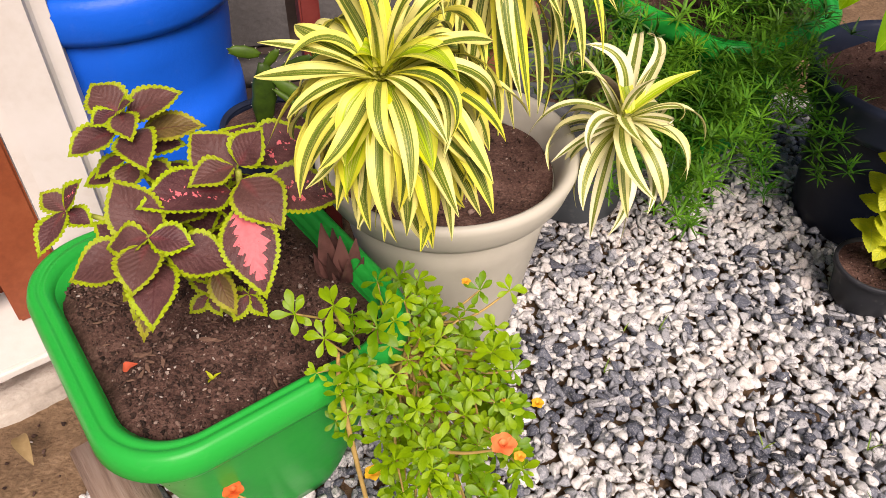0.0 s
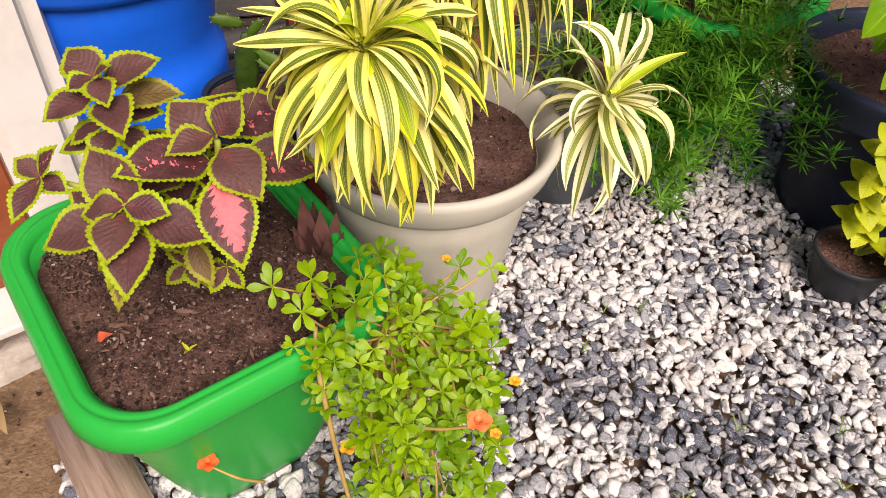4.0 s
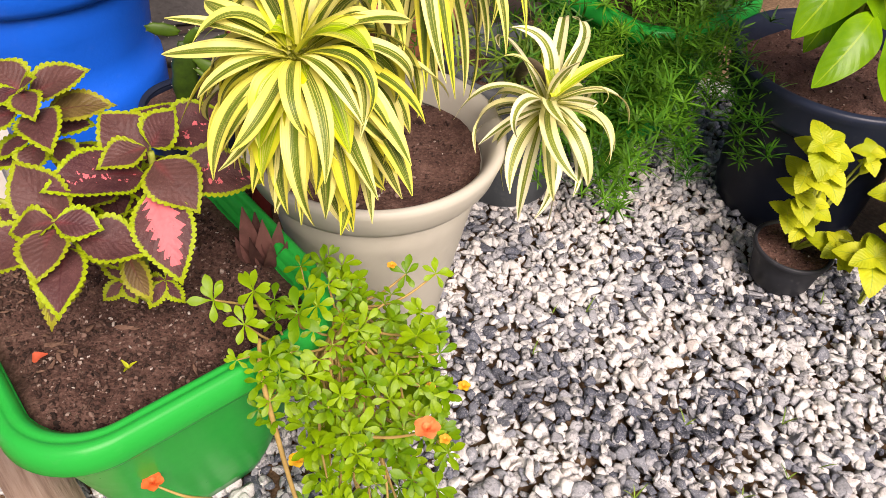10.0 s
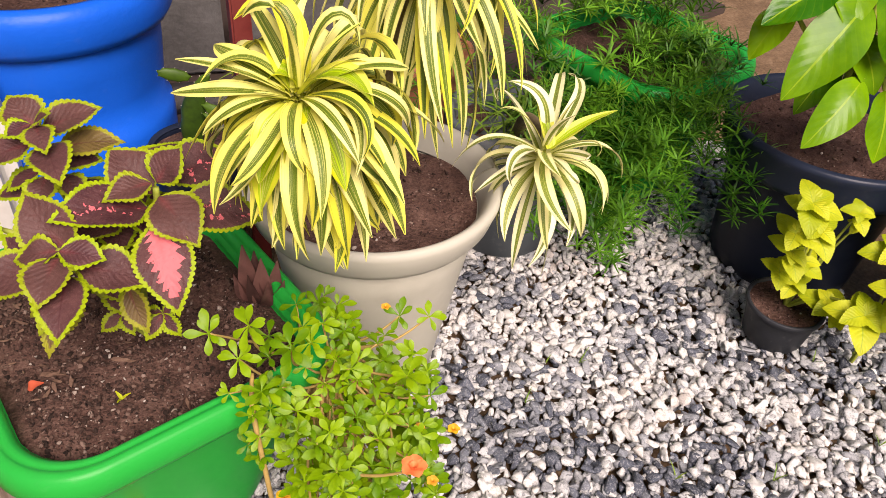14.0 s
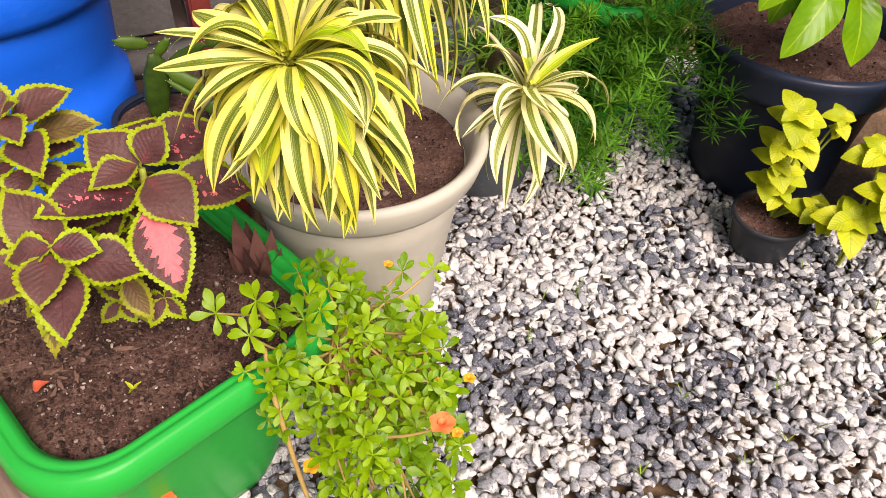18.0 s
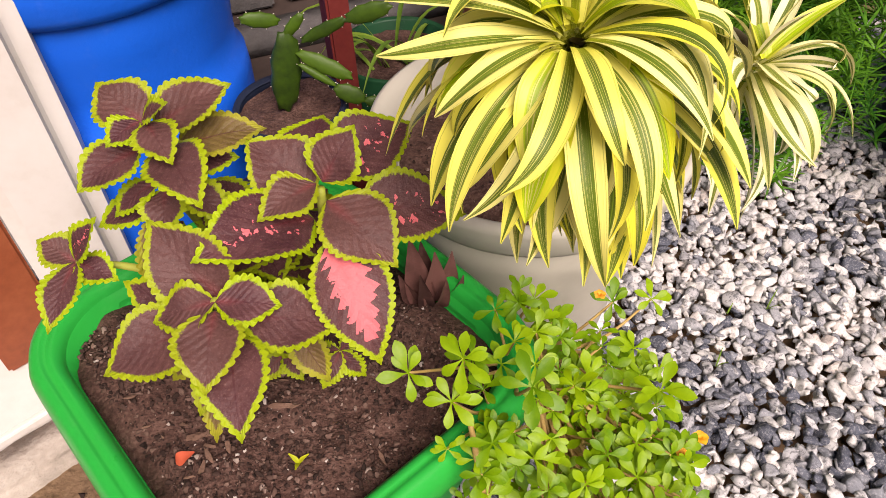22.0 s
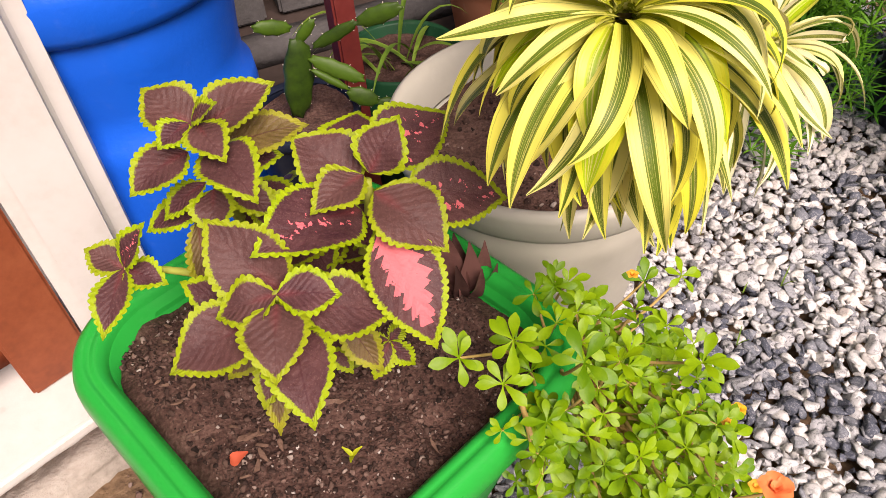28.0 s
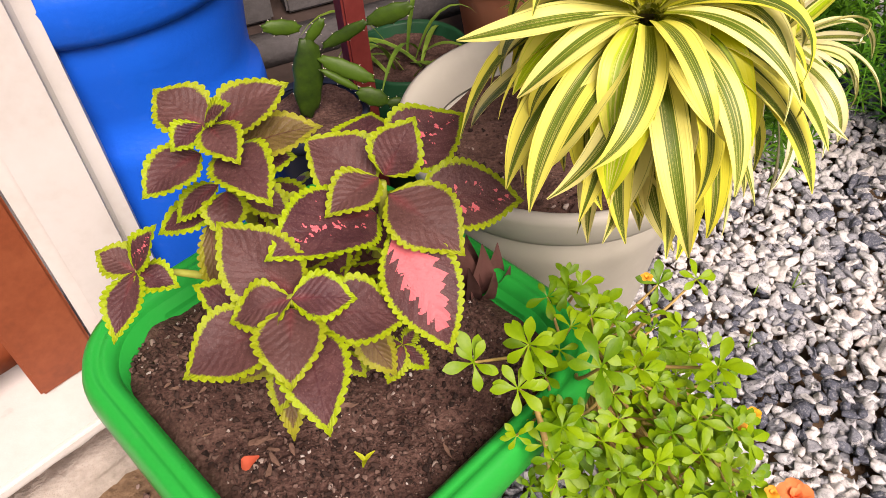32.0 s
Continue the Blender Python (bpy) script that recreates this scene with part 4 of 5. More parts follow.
# ---- striped dracaenas ----
def crown(owner, centre, axis, count, lengths, width, sag, mat, seed, spread=(18, 125), back=0.10, name="leaf", even=0.5):
    """A head of strap leaves set in a spiral round the end of a stem; the old ones sit further back and hang."""
    rng = np.random.default_rng(seed)
    A = Vector(axis).normalized()
    X = A.cross(Vector((0.2, 0.1, 1))).normalized()
    Y = A.cross(X)
    for i in range(count):
        k = i / (count - 1)
        az = radians(137.5 * i + rng.normal() * 7)
        th = radians(spread[0] + (spread[1] - spread[0]) * k ** even + rng.normal() * 7)
        d = A * math.cos(th) + (X * math.cos(az) + Y * math.sin(az)) * math.sin(th)
        base = Vector(centre) - A * back * k + (X * math.cos(az) + Y * math.sin(az)) * 0.007
        L = (lengths[0] + (lengths[1] - lengths[0]) * min(1, k * 3.2)) * rng.uniform(0.78, 1.18)
        w = width * (0.78 + 0.3 * min(1, k * 3)) * rng.uniform(0.72, 1.12)
        me = leaf_mesh(name, [strap_leaf(base, d, L, w, sag * (0.35 + 0.85 * k) * rng.uniform(0.6, 1.25), cup=0.28, twist=rng.normal() * 0.6, seed=i, curl=rng.normal() * 0.95, tuck=rng.uniform(0.3, 1.7))])
        link(name, me, mat, owner)


def young_shoot(owner, centre, axis, size):
    """The funnel of broad young leaves at the growing tip."""
    A = Vector(axis).normalized()
    X = A.cross(Vector((0.2, 0.1, 1))).normalized()
    Y = A.cross(X)
    for i in range(9):
        az = radians(144 * i + 20)
        R0 = X * math.cos(az) + Y * math.sin(az)
        th = radians(40 if i < 3 else (44 + 4.5 * i))
        L = size * (0.42 if i < 3 else 0.78 + 0.06 * i)
        d = A * math.cos(th) + R0 * math.sin(th)
        me = leaf_mesh("leaf", [strap_leaf(Vector(centre) - A * 0.006 + R0 * (0.010 if i < 3 else 0.008), d, L, 0.026 if i < 3 else 0.031, 1.9, cup=0.35, seed=i)])
        link("leaf", me, DRAC_YOUNG, owner)


drac = thing("dracaena_plant", "striped dracaena with arching yellow-edged green leaves", "plant", (WX, WY, 0.30))
C1, A1 = (-0.008, 0.503, 0.634), (-0.30, -0.66, 0.66)
stem([(WX, WY, 0.29), (0.055, 0.80, 0.42), (0.040, 0.69, 0.52), (0.016, 0.565, 0.60), (0.004, 0.534, 0.618)], [0.014, 0.012, 0.011, 0.010, 0.006], BARK, drac)
crown(drac, C1, A1, 122, (0.085, 0.117), 0.0205, 3.3, DRAC, 11, spread=(36, 104), back=0.075)
young_shoot(drac, C1, A1, 0.068)
C2, A2 = (0.115, 0.80, 0.69), (0.05, -0.35, 0.9)
stem([(WX + 0.01, WY + 0.02, 0.29), (0.075, 0.89, 0.45), (0.105, 0.85, 0.58), (0.113, 0.82, 0.66)], [0.013, 0.012, 0.01, 0.008], BARK, drac)
crown(drac, C2, A2, 92, (0.07, 0.175), 0.0185, 3.4, DRAC, 23, spread=(10, 104), back=0.12)
drac_small = thing("dracaena_plant", "smaller pale striped dracaena leaning out over the gravel", "plant", (0.315, 1.155, 0.22))
C3, A3 = (0.283, 0.805, 0.405), (0.10, -0.45, 0.85)
stem([(0.315, 1.14, 0.22), (0.30, 1.03, 0.32), (0.29, 0.89, 0.38), (0.285, 0.835, 0.393)], [0.011, 0.010, 0.009, 0.005], BARK, drac_small)
crown(drac_small, C3, A3, 40, (0.085, 0.138), 0.0200, 2.0, DRAC_PALE, 5, spread=(14, 112), back=0.06, even=0.75)
for az, L in ((25, 0.10), (100, 0.07)):
    link("leaf", leaf_mesh("leaf", [strap_leaf(C3, (math.cos(radians(az)), math.sin(radians(az)) * 0.6, 0.75), L, 0.020, 0.5, cup=0.45)]), DRAC_YOUNG, drac_small)


# ---- purslane spilling over the tub's side ----
purslane = thing("purslane_plant", "bright green purslane with orange flowers trailing over the tub", "plant", (-0.03, 0.55, 0.28))


def rosette_mesh(rng, leaves, size):
    pieces = []
    for i in range(leaves):
        az = 2 * math.pi * i / leaves * (1 if leaves < 7 else 1.618) + rng.normal() * 0.2
        el = rng.uniform(-0.1, 0.25) + (0.4 if i < 2 else 0)
        L = size * rng.uniform(0.8, 1.15) * (0.75 if i < 3 else 1)
        tip = (L * math.cos(az) * math.cos(el), L * math.sin(az) * math.cos(el), L * math.sin(el))
        pieces.append(broad_leaf((0, 0, 0), tip, L * 0.39, 0.10, (0, 0, 1), 0.12, n=9, cols=4, ruffle=0, shape=(2.0, 0.8)))
    return leaf_mesh("rosette", pieces)


HEADS = [(-0.019, 0.476, 0.388, 1.3), (-0.100, 0.511, 0.372, 1.1), (-0.061, 0.506, 0.388, 1.1), (-0.072, 0.493, 0.356, 1.0), (-0.046, 0.478, 0.330, 1.0), (-0.016, 0.462, 0.315, 1.15), (0.010, 0.440, 0.285, 1.15),
         (0.041, 0.466, 0.300, 1.0), (0.041, 0.529, 0.312, 1.0), (0.092, 0.504, 0.316, 1.2), (0.089, 0.614, 0.294, 1.0), (0.122, 0.609, 0.298, 1.0), (-0.024, 0.583, 0.342, 0.9), (-0.068, 0.467, 0.258, 0.75), (-0.079, 0.468, 0.336, 0.7),
         (0.020, 0.500, 0.345, 0.9), (-0.005, 0.520, 0.350, 1.0), (0.062, 0.560, 0.305, 1.0), (0.070, 0.480, 0.285, 1.0), (0.075, 0.425, 0.270, 1.0), (0.035, 0.405, 0.255, 1.1)]


def build_purslane():
    """Rosettes on thin stems, dense where they leave the tub and sparser as they hang down to the gravel."""
    rng = np.random.default_rng(3)
    kinds = [rosette_mesh(rng, n, 0.0262) for n in (6, 7, 7, 8, 8, 9, 10)]
    root = Vector((0.005, 0.565, 0.292))
    spots = [(Vector(h[:3]), h[3] * 0.78) for h in HEADS]
    while len(spots) < 290:
        k = rng.random()
        x, y = -0.06 + 0.19 * rng.random(), 0.35 + 0.27 * rng.random()
        top = 0.365 - 0.62 * max(0, x + 0.01) - 0.50 * max(0, 0.47 - y) - 0.25 * max(0, y - 0.55)
        z = top - 0.015 - 0.13 * k
        inside = 0.824 * x + 0.566 * y < 0.338 and -0.566 * x + 0.824 * y > 0.432
        if inside and (z < 0.33 or rng.random() < 0.55) or (x < -0.02 and y < 0.45) or x - 0.5 * (y - 0.40) > 0.115:
            continue
        spots.append((Vector((x, y, z)), rng.uniform(0.48, 0.85)))
    # low shoots that lie on the gravel in front of the tub
    for i in range(16):
        spots.append((Vector((-0.125 + 0.19 * rng.random(), 0.395 + 0.05 * rng.random(), 0.035 + 0.07 * rng.random())), rng.uniform(0.6, 0.95)))
    for k, (e, size) in enumerate(spots):
        start = root if e.z > 0.13 else Vector((0.0, 0.50, 0.16))
        if k % 2 == 0 and e.z > 0.13 or k < len(HEADS):
            mid = start * 0.45 + e * 0.55 + Vector((rng.normal() * 0.012, rng.normal() * 0.012, -0.022))
            part("stem", tube([start, mid, e], [0.0021, 0.0016, 0.001], 6), STEM_PINK, purslane)
        ob = link("rosette", kinds[rng.integers(len(kinds))], PURSLANE, purslane)
        ob.matrix_parent_inverse = Matrix.Translation(-Vector(purslane.location))
        ob.matrix_basis = Matrix.Translation(e) @ pose(0, 0, 0, rng.normal() * 13 + 24, rng.normal() * 14, 0) @ pose(0, 0, 0, 0, 0, rng.uniform(0, 360)) @ Matrix.Scale(size, 4)


build_purslane()


def flower(at, size, mat, name="flower", petals=5, label=""):
    rng = np.random.default_rng(int(abs(at[0]) * 9999))
    ps = []
    for i in range(petals * 2):
        a = 2 * math.pi * i / petals + (0.5 if i >= petals else 0)
        k = 1 if i < petals else 0.6
        el = 0.35 if i < petals else 1.0
        tip = (at[0] + size * k * math.cos(a) * math.cos(el), at[1] + size * k * math.sin(a) * math.cos(el), at[2] + size * k * math.sin(el))
        ps.append(broad_leaf(at, tip, size * 0.95 * k, 0.15, (0, 0, 1), 0.25, n=9, cols=4, ruffle=0.12, shape=(1.4, 0.6), seed=i))
    return link(name, leaf_mesh(name, ps), mat, purslane, label)


flower((0.093, 0.391, 0.320), 0.0135, PETAL, label="orange ruffled flower")
flower((-0.178, 0.432, 0.186), 0.0125, PETAL, label="orange ruffled flower")
flower((0.149, 0.513, 0.214), 0.008, PETALY, label="small yellow bud")
flower((0.118, 0.430, 0.240), 0.007, PETALY, label="small yellow bud")
flower((0.072, 0.605, 0.316), 0.006, PETALY, label="small yellow bud")
flower((-0.030, 0.424, 0.226), 0.010, PETALY, label="small yellow bud")
flower((0.105, 0.470, 0.275), 0.006, PETALY, label="small yellow bud")
part("stem", tube([(-0.060, 0.490, 0.338), (-0.058, 0.462, 0.322), (-0.052, 0.452, 0.25), (-0.042, 0.440, 0.15), (-0.030, 0.430, 0.06)], [0.0020, 0.0026, 0.0028, 0.0026, 0.002], 8), STEM_PINK, purslane)
part("stem", tube([(0.03, 0.49, 0.28), (0.09, 0.505, 0.235), (0.149, 0.513, 0.212)], [0.002, 0.0016, 0.001], 8), STEM_PINK, purslane)
part("stem", tube([(0.02, 0.43, 0.26), (0.06, 0.405, 0.29), (0.093, 0.391, 0.318)], [0.002, 0.0016, 0.001], 8), STEM_PINK, purslane)
part("stem", tube([(-0.130, 0.445, 0.125), (-0.150, 0.428, 0.165), (-0.178, 0.432, 0.184)], [0.002, 0.0016, 0.001], 8), STEM_PINK, purslane)


# ---- asparagus fern ----
fern = thing("asparagus_fern", "feathery green asparagus fern arching out of the tub", "plant", (0.565, 1.40, 0.26))


def frond_mesh(rng, length, sag):
    """A wiry stem with tufts of needles along it."""
    pieces = []
    d = Vector((1, 0, 0.55)).normalized()
    p = Vector((0, 0, 0))
    n = 11
    for i in range(n):
        k = i / (n - 1)
        d2 = (d + Vector((0, 0, -1)) * sag * k).normalized()
        q = p + d2 * length / n
        pieces.append(blade([p, q], [0.0009, 0.0009], [Vector((0, 0.3, 1))] * 2, 2))
        if k > 0.1:
            c = q + Vector((rng.normal() * 0.012, rng.normal() * 0.016, rng.normal() * 0.006))
            for j in range(10):
                az, el = 0.628 * j + rng.normal() * 0.15, rng.uniform(-0.1, 0.75)
                L = rng.uniform(0.030, 0.050) * (1.1 - 0.3 * k)
                v = Vector((math.cos(az) * math.cos(el), math.sin(az) * math.cos(el), math.sin(el))) * L
                pieces.append(broad_leaf(c, c + v, 0.0036, 0.06, (0, 0, 1), 0, n=4, cols=2, ruffle=0, shape=(0.8, 0.8)))
        p = q
    return leaf_mesh("frond", pieces)


def build_fern():
    rng = np.random.default_rng(9)
    kinds = [frond_mesh(rng, L, s) for L, s in ((0.20, 1.0), (0.24, 1.6), (0.28, 2.2), (0.18, 0.6), (0.30, 2.6), (0.22, 2.0))]
    for i in range(120):
        x, y, z = 0.585 + rng.normal() * 0.09, 1.40 + rng.normal() * 0.06, 0.32 + abs(rng.normal()) * 0.06
        head = rng.uniform(-10, 190)
        if i < 50:
            x, y = rng.uniform(0.41, 0.59), rng.uniform(1.14, 1.22)
            z = rng.uniform(0.17, 0.29) if x < 0.53 else rng.uniform(0.24, 0.31)
            head = rng.uniform(215, 290) if x < 0.53 else rng.uniform(230, 320)
        elif i < 70:
            x, y, z = rng.uniform(0.56, 0.66), rng.uniform(1.30, 1.38), 0.33
            head = rng.uniform(235, 300)
        elif i < 84:
            x, y, z = rng.uniform(0.26, 0.40), rng.uniform(1.28, 1.42), rng.uniform(0.24, 0.36)
            head = rng.uniform(180, 360)
        ob = link("frond", kinds[rng.integers(6)], FERN, fern)
        ob.matrix_parent_inverse = Matrix.Translation(-Vector(fern.location))
        ob.matrix_basis = Matrix.Translation((x, y, z)) @ pose(0, 0, 0, rng.normal() * 15, rng.normal() * 15, head) @ Matrix.Scale(rng.uniform(0.8, 1.15), 4)


build_fern()
# grassy tuft in the grey pot
tuft = thing("grass_tuft", "grassy green tuft growing in the grey pot", "plant", (0.315, 1.155, 0.225))
for i in range(130):
    a, e = RNG.uniform(0, 6.28), RNG.uniform(0.5, 1.4)
    b0 = (0.315 + RNG.normal() * 0.05, 1.165 + RNG.normal() * 0.05, 0.225)
    link("blade", leaf_mesh("blade", [strap_leaf(b0, (math.cos(a) * math.cos(e), math.sin(a) * math.cos(e), math.sin(e)), RNG.uniform(0.07, 0.17), 0.005, 1.3, n=8, cols=2)]), GRASSY, tuft)

# ---- lime coleus in the small pot ----
lime = thing("lime_coleus", "lime green coleus leaning out of a small black pot", "plant", (0.755, 0.868, 0.062))


def lime_head(c, size, n, seed, up=(-0.1, -0.4, 1)):
    rng = np.random.default_rng(seed)
    U = Vector(up).normalized()
    X = U.cross(Vector((0, 1, 0.1))).normalized()
    Y = U.cross(X)
    for i in range(n):
        a = radians(90 * i + 45 * (i // 4) + rng.normal() * 10 + seed * 17)
        k = 0.6 + 0.5 * i / max(1, n - 1)
        d = (X * math.cos(a) + Y * math.sin(a)) * size * k - U * size * 0.12 * (i // 4)
        b = Vector(c) - U * 0.012 * (i // 4)
        t = b + d
        L = d.length
        te = max(8, int(L / 0.004))
        link("leaf", leaf_mesh("leaf", [broad_leaf(b, t, L * 0.74, 0.12, U, 0.15, te, 0.0011, n=te * 4 + 1, cols=6, shape=(0.66, 0.8), seed=i)]), LIME, lime)


BASE = (0.755, 0.868, 0.064)
for c, size, n, seed in (((0.664, 0.790, 0.330), 0.043, 6, 1), ((0.678, 0.795, 0.312), 0.040, 6, 10), ((0.778, 0.830, 0.284), 0.031, 6, 4), ((0.792, 0.835, 0.262), 0.016, 6, 15), ((0.700, 0.800, 0.275), 0.042, 5, 2), ((0.672, 0.805, 0.262), 0.040, 5, 13),
                         ((0.690, 0.820, 0.215), 0.040, 5, 3), ((0.715, 0.820, 0.195), 0.038, 6, 5), ((0.693, 0.832, 0.165), 0.036, 5, 9), ((0.725, 0.825, 0.150), 0.030, 6, 16), ((0.800, 0.755, 0.155), 0.050, 8, 6), ((0.765, 0.775, 0.140), 0.044, 6, 11),
                         ((0.842, 0.800, 0.240), 0.046, 7, 7), ((0.845, 0.745, 0.205), 0.050, 7, 12), ((0.870, 0.770, 0.170), 0.045, 7, 14), ((0.80, 0.80, 0.12), 0.040, 6, 8)):
    c = (c[0] + 0.022, c[1] + 0.035, c[2] - 0.018) if c[0] < 0.795 else c
    BASE = (0.755, 0.868, 0.064) if c[0] < 0.817 else (0.868, 0.80, -0.005)
    part("stem", tube([BASE, ((BASE[0] + c[0]) / 2 + 0.01, (BASE[1] + c[1]) / 2 + 0.01, (BASE[2] + c[2]) / 2 + 0.02), c], [0.003, 0.0025, 0.0015], 6), STEM_LIME, lime)
    lime_head(c, size * 1.08, n, seed)

# ---- glossy plant in the black pot ----
glossy = thing("philodendron_plant", "philodendron with glossy oblong green leaves in the black pot", "plant", (BX, BY, 0.27))
for b, t, w, f in (((0.682, 0.97, 0.577), (0.575, 0.93, 0.528), 0.062, (-0.3, -0.6, 0.6)), ((0.733, 0.96, 0.555), (0.625, 0.90, 0.433), 0.080, (-0.3, -0.7, 0.5)), ((0.769, 0.95, 0.445), (0.685, 0.90, 0.356), 0.062, (-0.2, -0.8, 0.5)),
                   ((0.771, 0.98, 0.585), (0.781, 0.93, 0.477), 0.074, (0.0, -0.8, 0.5)), ((0.757, 0.99, 0.50), (0.798, 0.95, 0.42), 0.060, (0, -0.8, 0.5)), ((0.812, 0.95, 0.428), (0.809, 0.90, 0.333), 0.064, (0.0, -0.8, 0.5)),
                   ((0.650, 1.0, 0.530), (0.597, 0.97, 0.459), 0.050, (-0.4, -0.5, 0.7)), ((0.767, 1.02, 0.448), (0.712, 0.99, 0.362), 0.050, (-0.3, -0.6, 0.6)), ((0.850, 0.97, 0.58), (0.840, 0.885, 0.462), 0.078, (0, -0.8, 0.5)),
                   ((0.88, 0.99, 0.56), (0.90, 0.88, 0.42), 0.075, (0.1, -0.8, 0.5)), ((0.90, 1.02, 0.54), (0.97, 0.90, 0.44), 0.075, (0.3, -0.6, 0.7)), ((0.72, 1.02, 0.585), (0.70, 0.93, 0.525), 0.070, (-0.1, -0.7, 0.7)),
                   ((0.84, 1.1, 0.58), (0.74, 1.10, 0.56), 0.07, (-0.3, 0, 1)), ((0.88, 1.0, 0.44), (0.92, 0.89, 0.35), 0.065, (0.3, -0.7, 0.6))):
    part("stem", tube([(BX - 0.01, BY, 0.26), ((BX + b[0]) / 2, (BY + b[1]) / 2, 0.42), b], [0.006, 0.005, 0.003], 8), STEM_LIME, glossy)
    link("leaf", leaf_mesh("leaf", [broad_leaf(b, t, w * 1.02, 0.10, f, 0.18, n=24, cols=8, ruffle=0.10, shape=(0.80, 0.78), seed=b[0] * 50)]), GLOSSY, glossy)


# ---- things in the shade behind the coleus ----
cactus = thing("cactus_plant", "prickly pear cactus with flat green pads", "cactus", (-0.207, 0.985, 0.275))


def pad(base, tip, width, thick=0.009, name="pad"):
    shift = Vector((0.029, -0.085, 0.045))
    b, t = Vector(base) + shift, Vector(tip) + shift
    d = t - b
    z = d.normalized()
    x = z.cross(Vector((0.2, -1, 0.2))).normalized()
    y = z.cross(x)
    bm = bmesh.new()
    bmesh.ops.create_uvsphere(bm, u_segments=20, v_segments=12, radius=0.5)
    m = Matrix((x * width, y * thick, d)).transposed().to_4x4()
    m.translation = (b + t) / 2
    for v in bm.verts:
        a = math.atan2(v.co.z, v.co.x)
        k = 1 + 0.07 * math.cos(9 * a) * min(1, math.hypot(v.co.x, v.co.z) * 2.2)
        v.co.x, v.co.z = v.co.x * k, v.co.z * k
    bmesh.ops.transform(bm, matrix=m, verts=bm.verts)
    p = part(name, bm, CACTUS, cactus)
    for i in range(9):
        a = 2 * math.pi * i / 9
        o = (b + t) / 2 + x * width * 0.5 * math.cos(a) + d * 0.5 * math.sin(a)
        e = o + (x * math.cos(a) * 0.0018 + z * math.sin(a) * 0.0018)
        part("spine", tube([o, e], [0.0006, 0.0003], 4), SPINE, p)


pad((-0.238, 1.07, 0.230), (-0.219, 1.07, 0.340), 0.036, 0.020, "trunk")
pad((-0.224, 1.07, 0.350), (-0.266, 1.06, 0.362), 0.018)
pad((-0.222, 1.07, 0.330), (-0.198, 1.068, 0.358), 0.014)
pad((-0.205, 1.07, 0.322), (-0.150, 1.055, 0.354), 0.016)
pad((-0.152, 1.055, 0.352), (-0.100, 1.045, 0.370), 0.022)
pad((-0.212, 1.065, 0.312), (-0.152, 1.05, 0.281), 0.020)
pad((-0.175, 1.05, 0.270), (-0.140, 1.045, 0.252), 0.022)
pad((-0.142, 1.045, 0.252), (-0.110, 1.045, 0.242), 0.016)
pad((-0.212, 1.06, 0.300), (-0.172, 1.05, 0.272), 0.010)

tagged(part("post", block(pose(-0.137, 1.085, 0.6, 0, 0, 20), 0.030, 0.030, 1.3, 0.003), REDPOST, smooth=False), "red painted wooden post of a plant stand, shade put into its colour", "post")
stool = thing("wooden_stool", "red-brown wooden stool standing on the cream floor", "stool", (-0.66, 0.90, 0))
part("leg", block(pose(-0.597, 0.896, 0.215, 0, 0, TURNED), 0.086, 0.052, 0.43, 0.004), REDWOOD, stool, smooth=False)
part("leg", block(pose(-0.855, 0.721, 0.215, 0, 0, TURNED), 0.052, 0.052, 0.43, 0.004), REDWOOD, stool, smooth=False)
part("stretcher", block(pose(-0.725, 0.8135, 0.075, 0, 0, TURNED), 0.27, 0.024, 0.045, 0.003), REDWOOD, stool)
part("seat", block(pose(-0.815, 0.951, 0.445, 0, 0, TURNED), 0.42, 0.36, 0.03, 0.004), REDWOOD, stool)

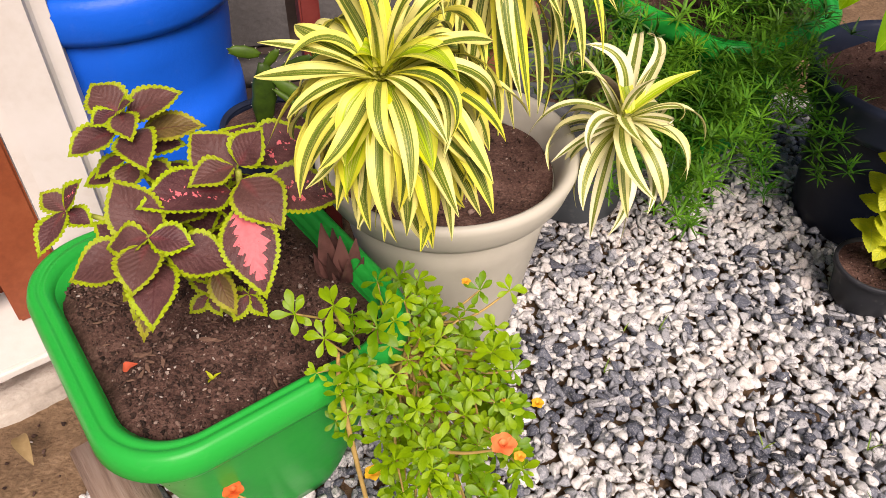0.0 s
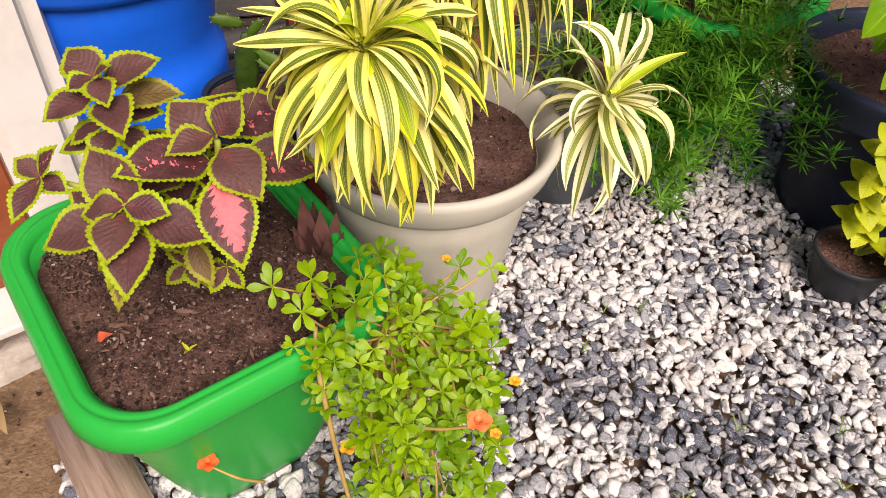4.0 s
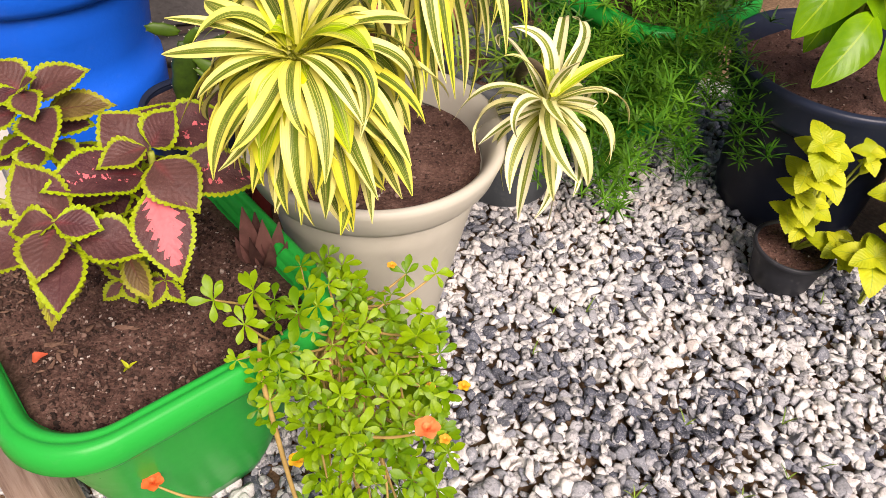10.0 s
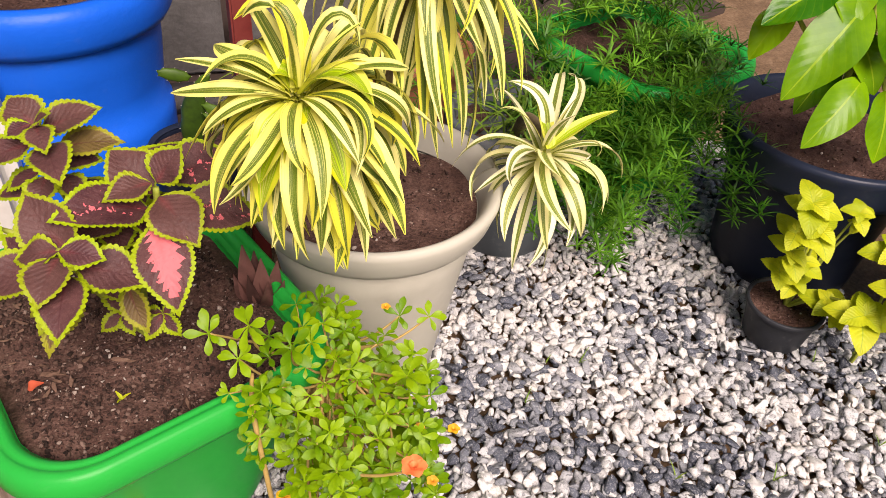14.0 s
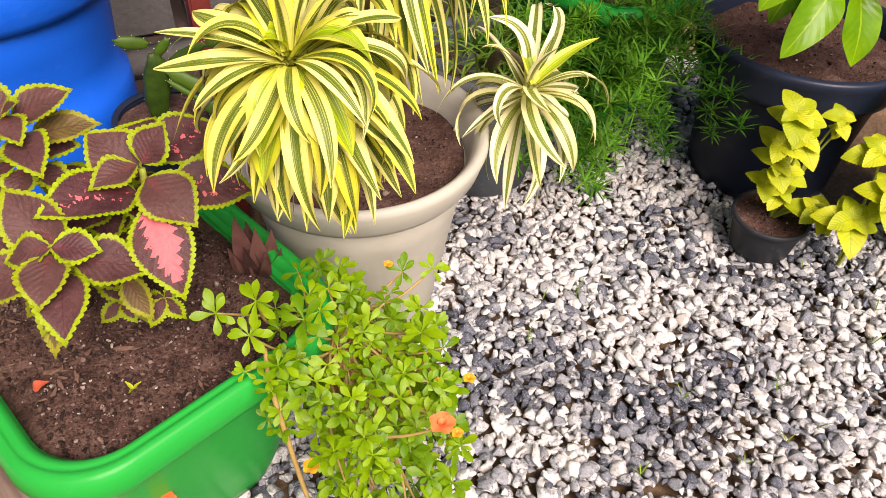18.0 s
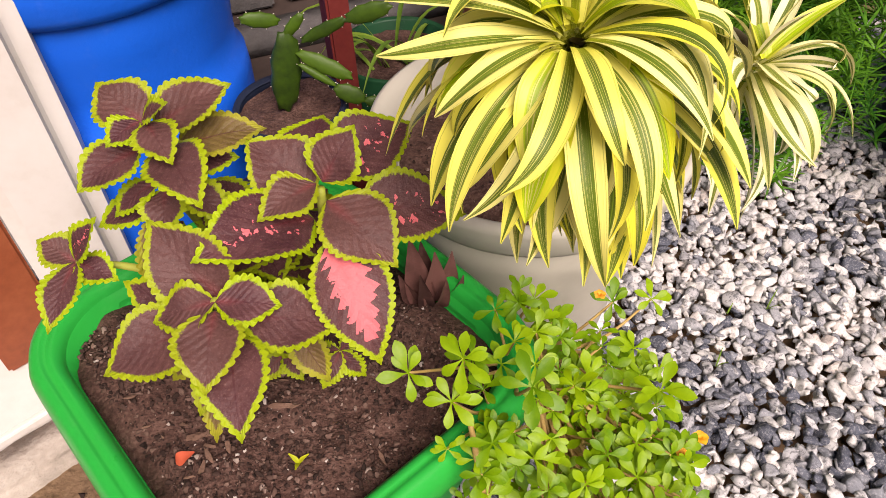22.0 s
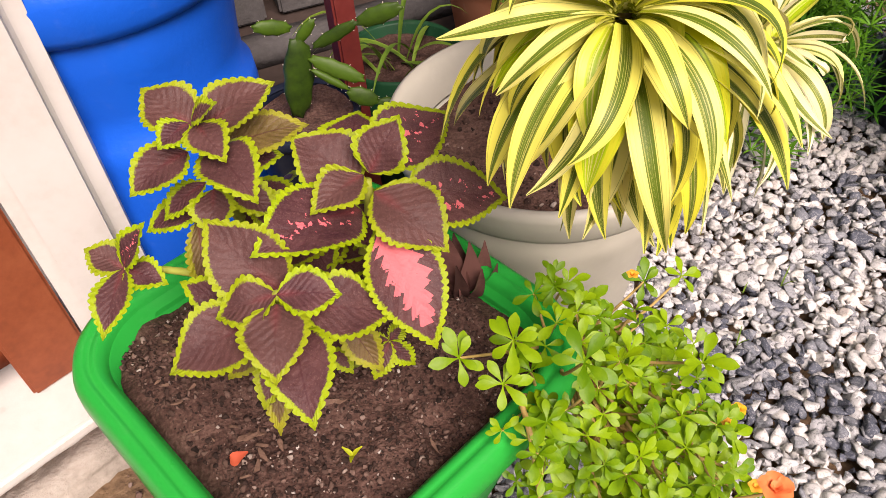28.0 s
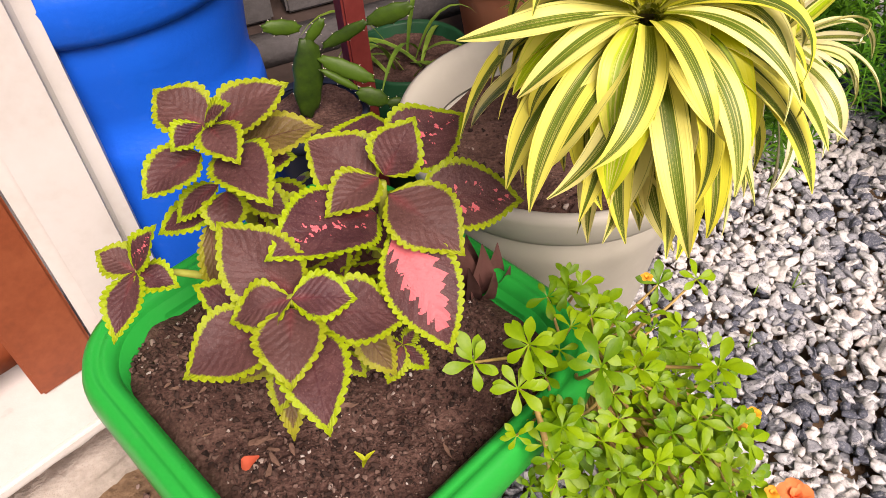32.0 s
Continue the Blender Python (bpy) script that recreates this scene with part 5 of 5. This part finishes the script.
spider = thing("spider_plant", "thin grassy green plant in a dark green pot", "plant", (-0.06, 1.16, 0.225))
for i in range(16):
    a, e = RNG.uniform(0, 6.28), RNG.uniform(0.5, 1.35)
    link("blade", leaf_mesh("blade", [strap_leaf((-0.06 + RNG.normal() * 0.02, 1.16 + RNG.normal() * 0.02, 0.225), (math.cos(a) * math.cos(e), math.sin(a) * math.cos(e), math.sin(e)), RNG.uniform(0.1, 0.18), 0.008, 1.5, n=10, cols=4)]), GRASSY, spider)

# withered bracts at the back of the tub
dry = thing("withered_shoot", "withered brownish pink shoot in the tub's soil", "plant", (-0.072, 0.652, 0.29))
for dx, dy, h, w in ((-0.014, 0.0, 0.088, 0.026), (0.006, -0.008, 0.076, 0.024), (0.022, 0.004, 0.062, 0.020), (-0.004, 0.012, 0.07, 0.022), (0.030, -0.010, 0.045, 0.016), (-0.026, -0.006, 0.05, 0.016), (0.014, -0.020, 0.052, 0.014), (-0.008, -0.018, 0.06, 0.015)):
    link("bract", leaf_mesh("bract", [broad_leaf((-0.072 + dx * 0.4, 0.652 + dy * 0.4, 0.283), (-0.072 + dx, 0.647 + dy, 0.283 + h), w, 0.08, (0.1 + dx * 8, -1, 0.2), 0.45, n=12, cols=6, ruffle=0.2, seed=dx * 300)]), BRACT, dry)
seedling = thing("seedling", "tiny pale green seedling in the tub's soil", "plant", (-0.190, 0.495, 0.292))
for a in (20, 140, 260):
    link("leaf", leaf_mesh("leaf", [broad_leaf((-0.190, 0.495, 0.296), (-0.190 + 0.009 * math.cos(radians(a)), 0.495 + 0.009 * math.sin(radians(a)), 0.302), 0.004, 0.1, n=6, cols=4)]), LIME, seedling)
ob = link("fallen_leaf", leaf_mesh("fallen_leaf", [broad_leaf((-0.545, 0.64, -0.004), (-0.505, 0.59, 0.0), 0.022, 0.15, (0.2, -0.3, 1), 0.3, n=12, cols=6)]), DRYLEAF)
tagged(ob, "dry tan leaf lying on the soil", "leaf")

sprigs = thing("grass_sprigs", "thin pale green grass sprigs standing in the gravel", "grass", (0.4, 0.7, 0))
for k in range(16):
    px, py = RNG.uniform(0.25, 0.9), RNG.uniform(0.45, 0.85)
    for j in range(3):
        a = RNG.uniform(0, 6.28)
        link("blade", leaf_mesh("blade", [strap_leaf((px, py, 0.0), (math.cos(a) * 0.5, math.sin(a) * 0.5, 0.8), RNG.uniform(0.015, 0.032), 0.0022, 0.6, n=5, cols=2)]), GRASSY, sprigs)
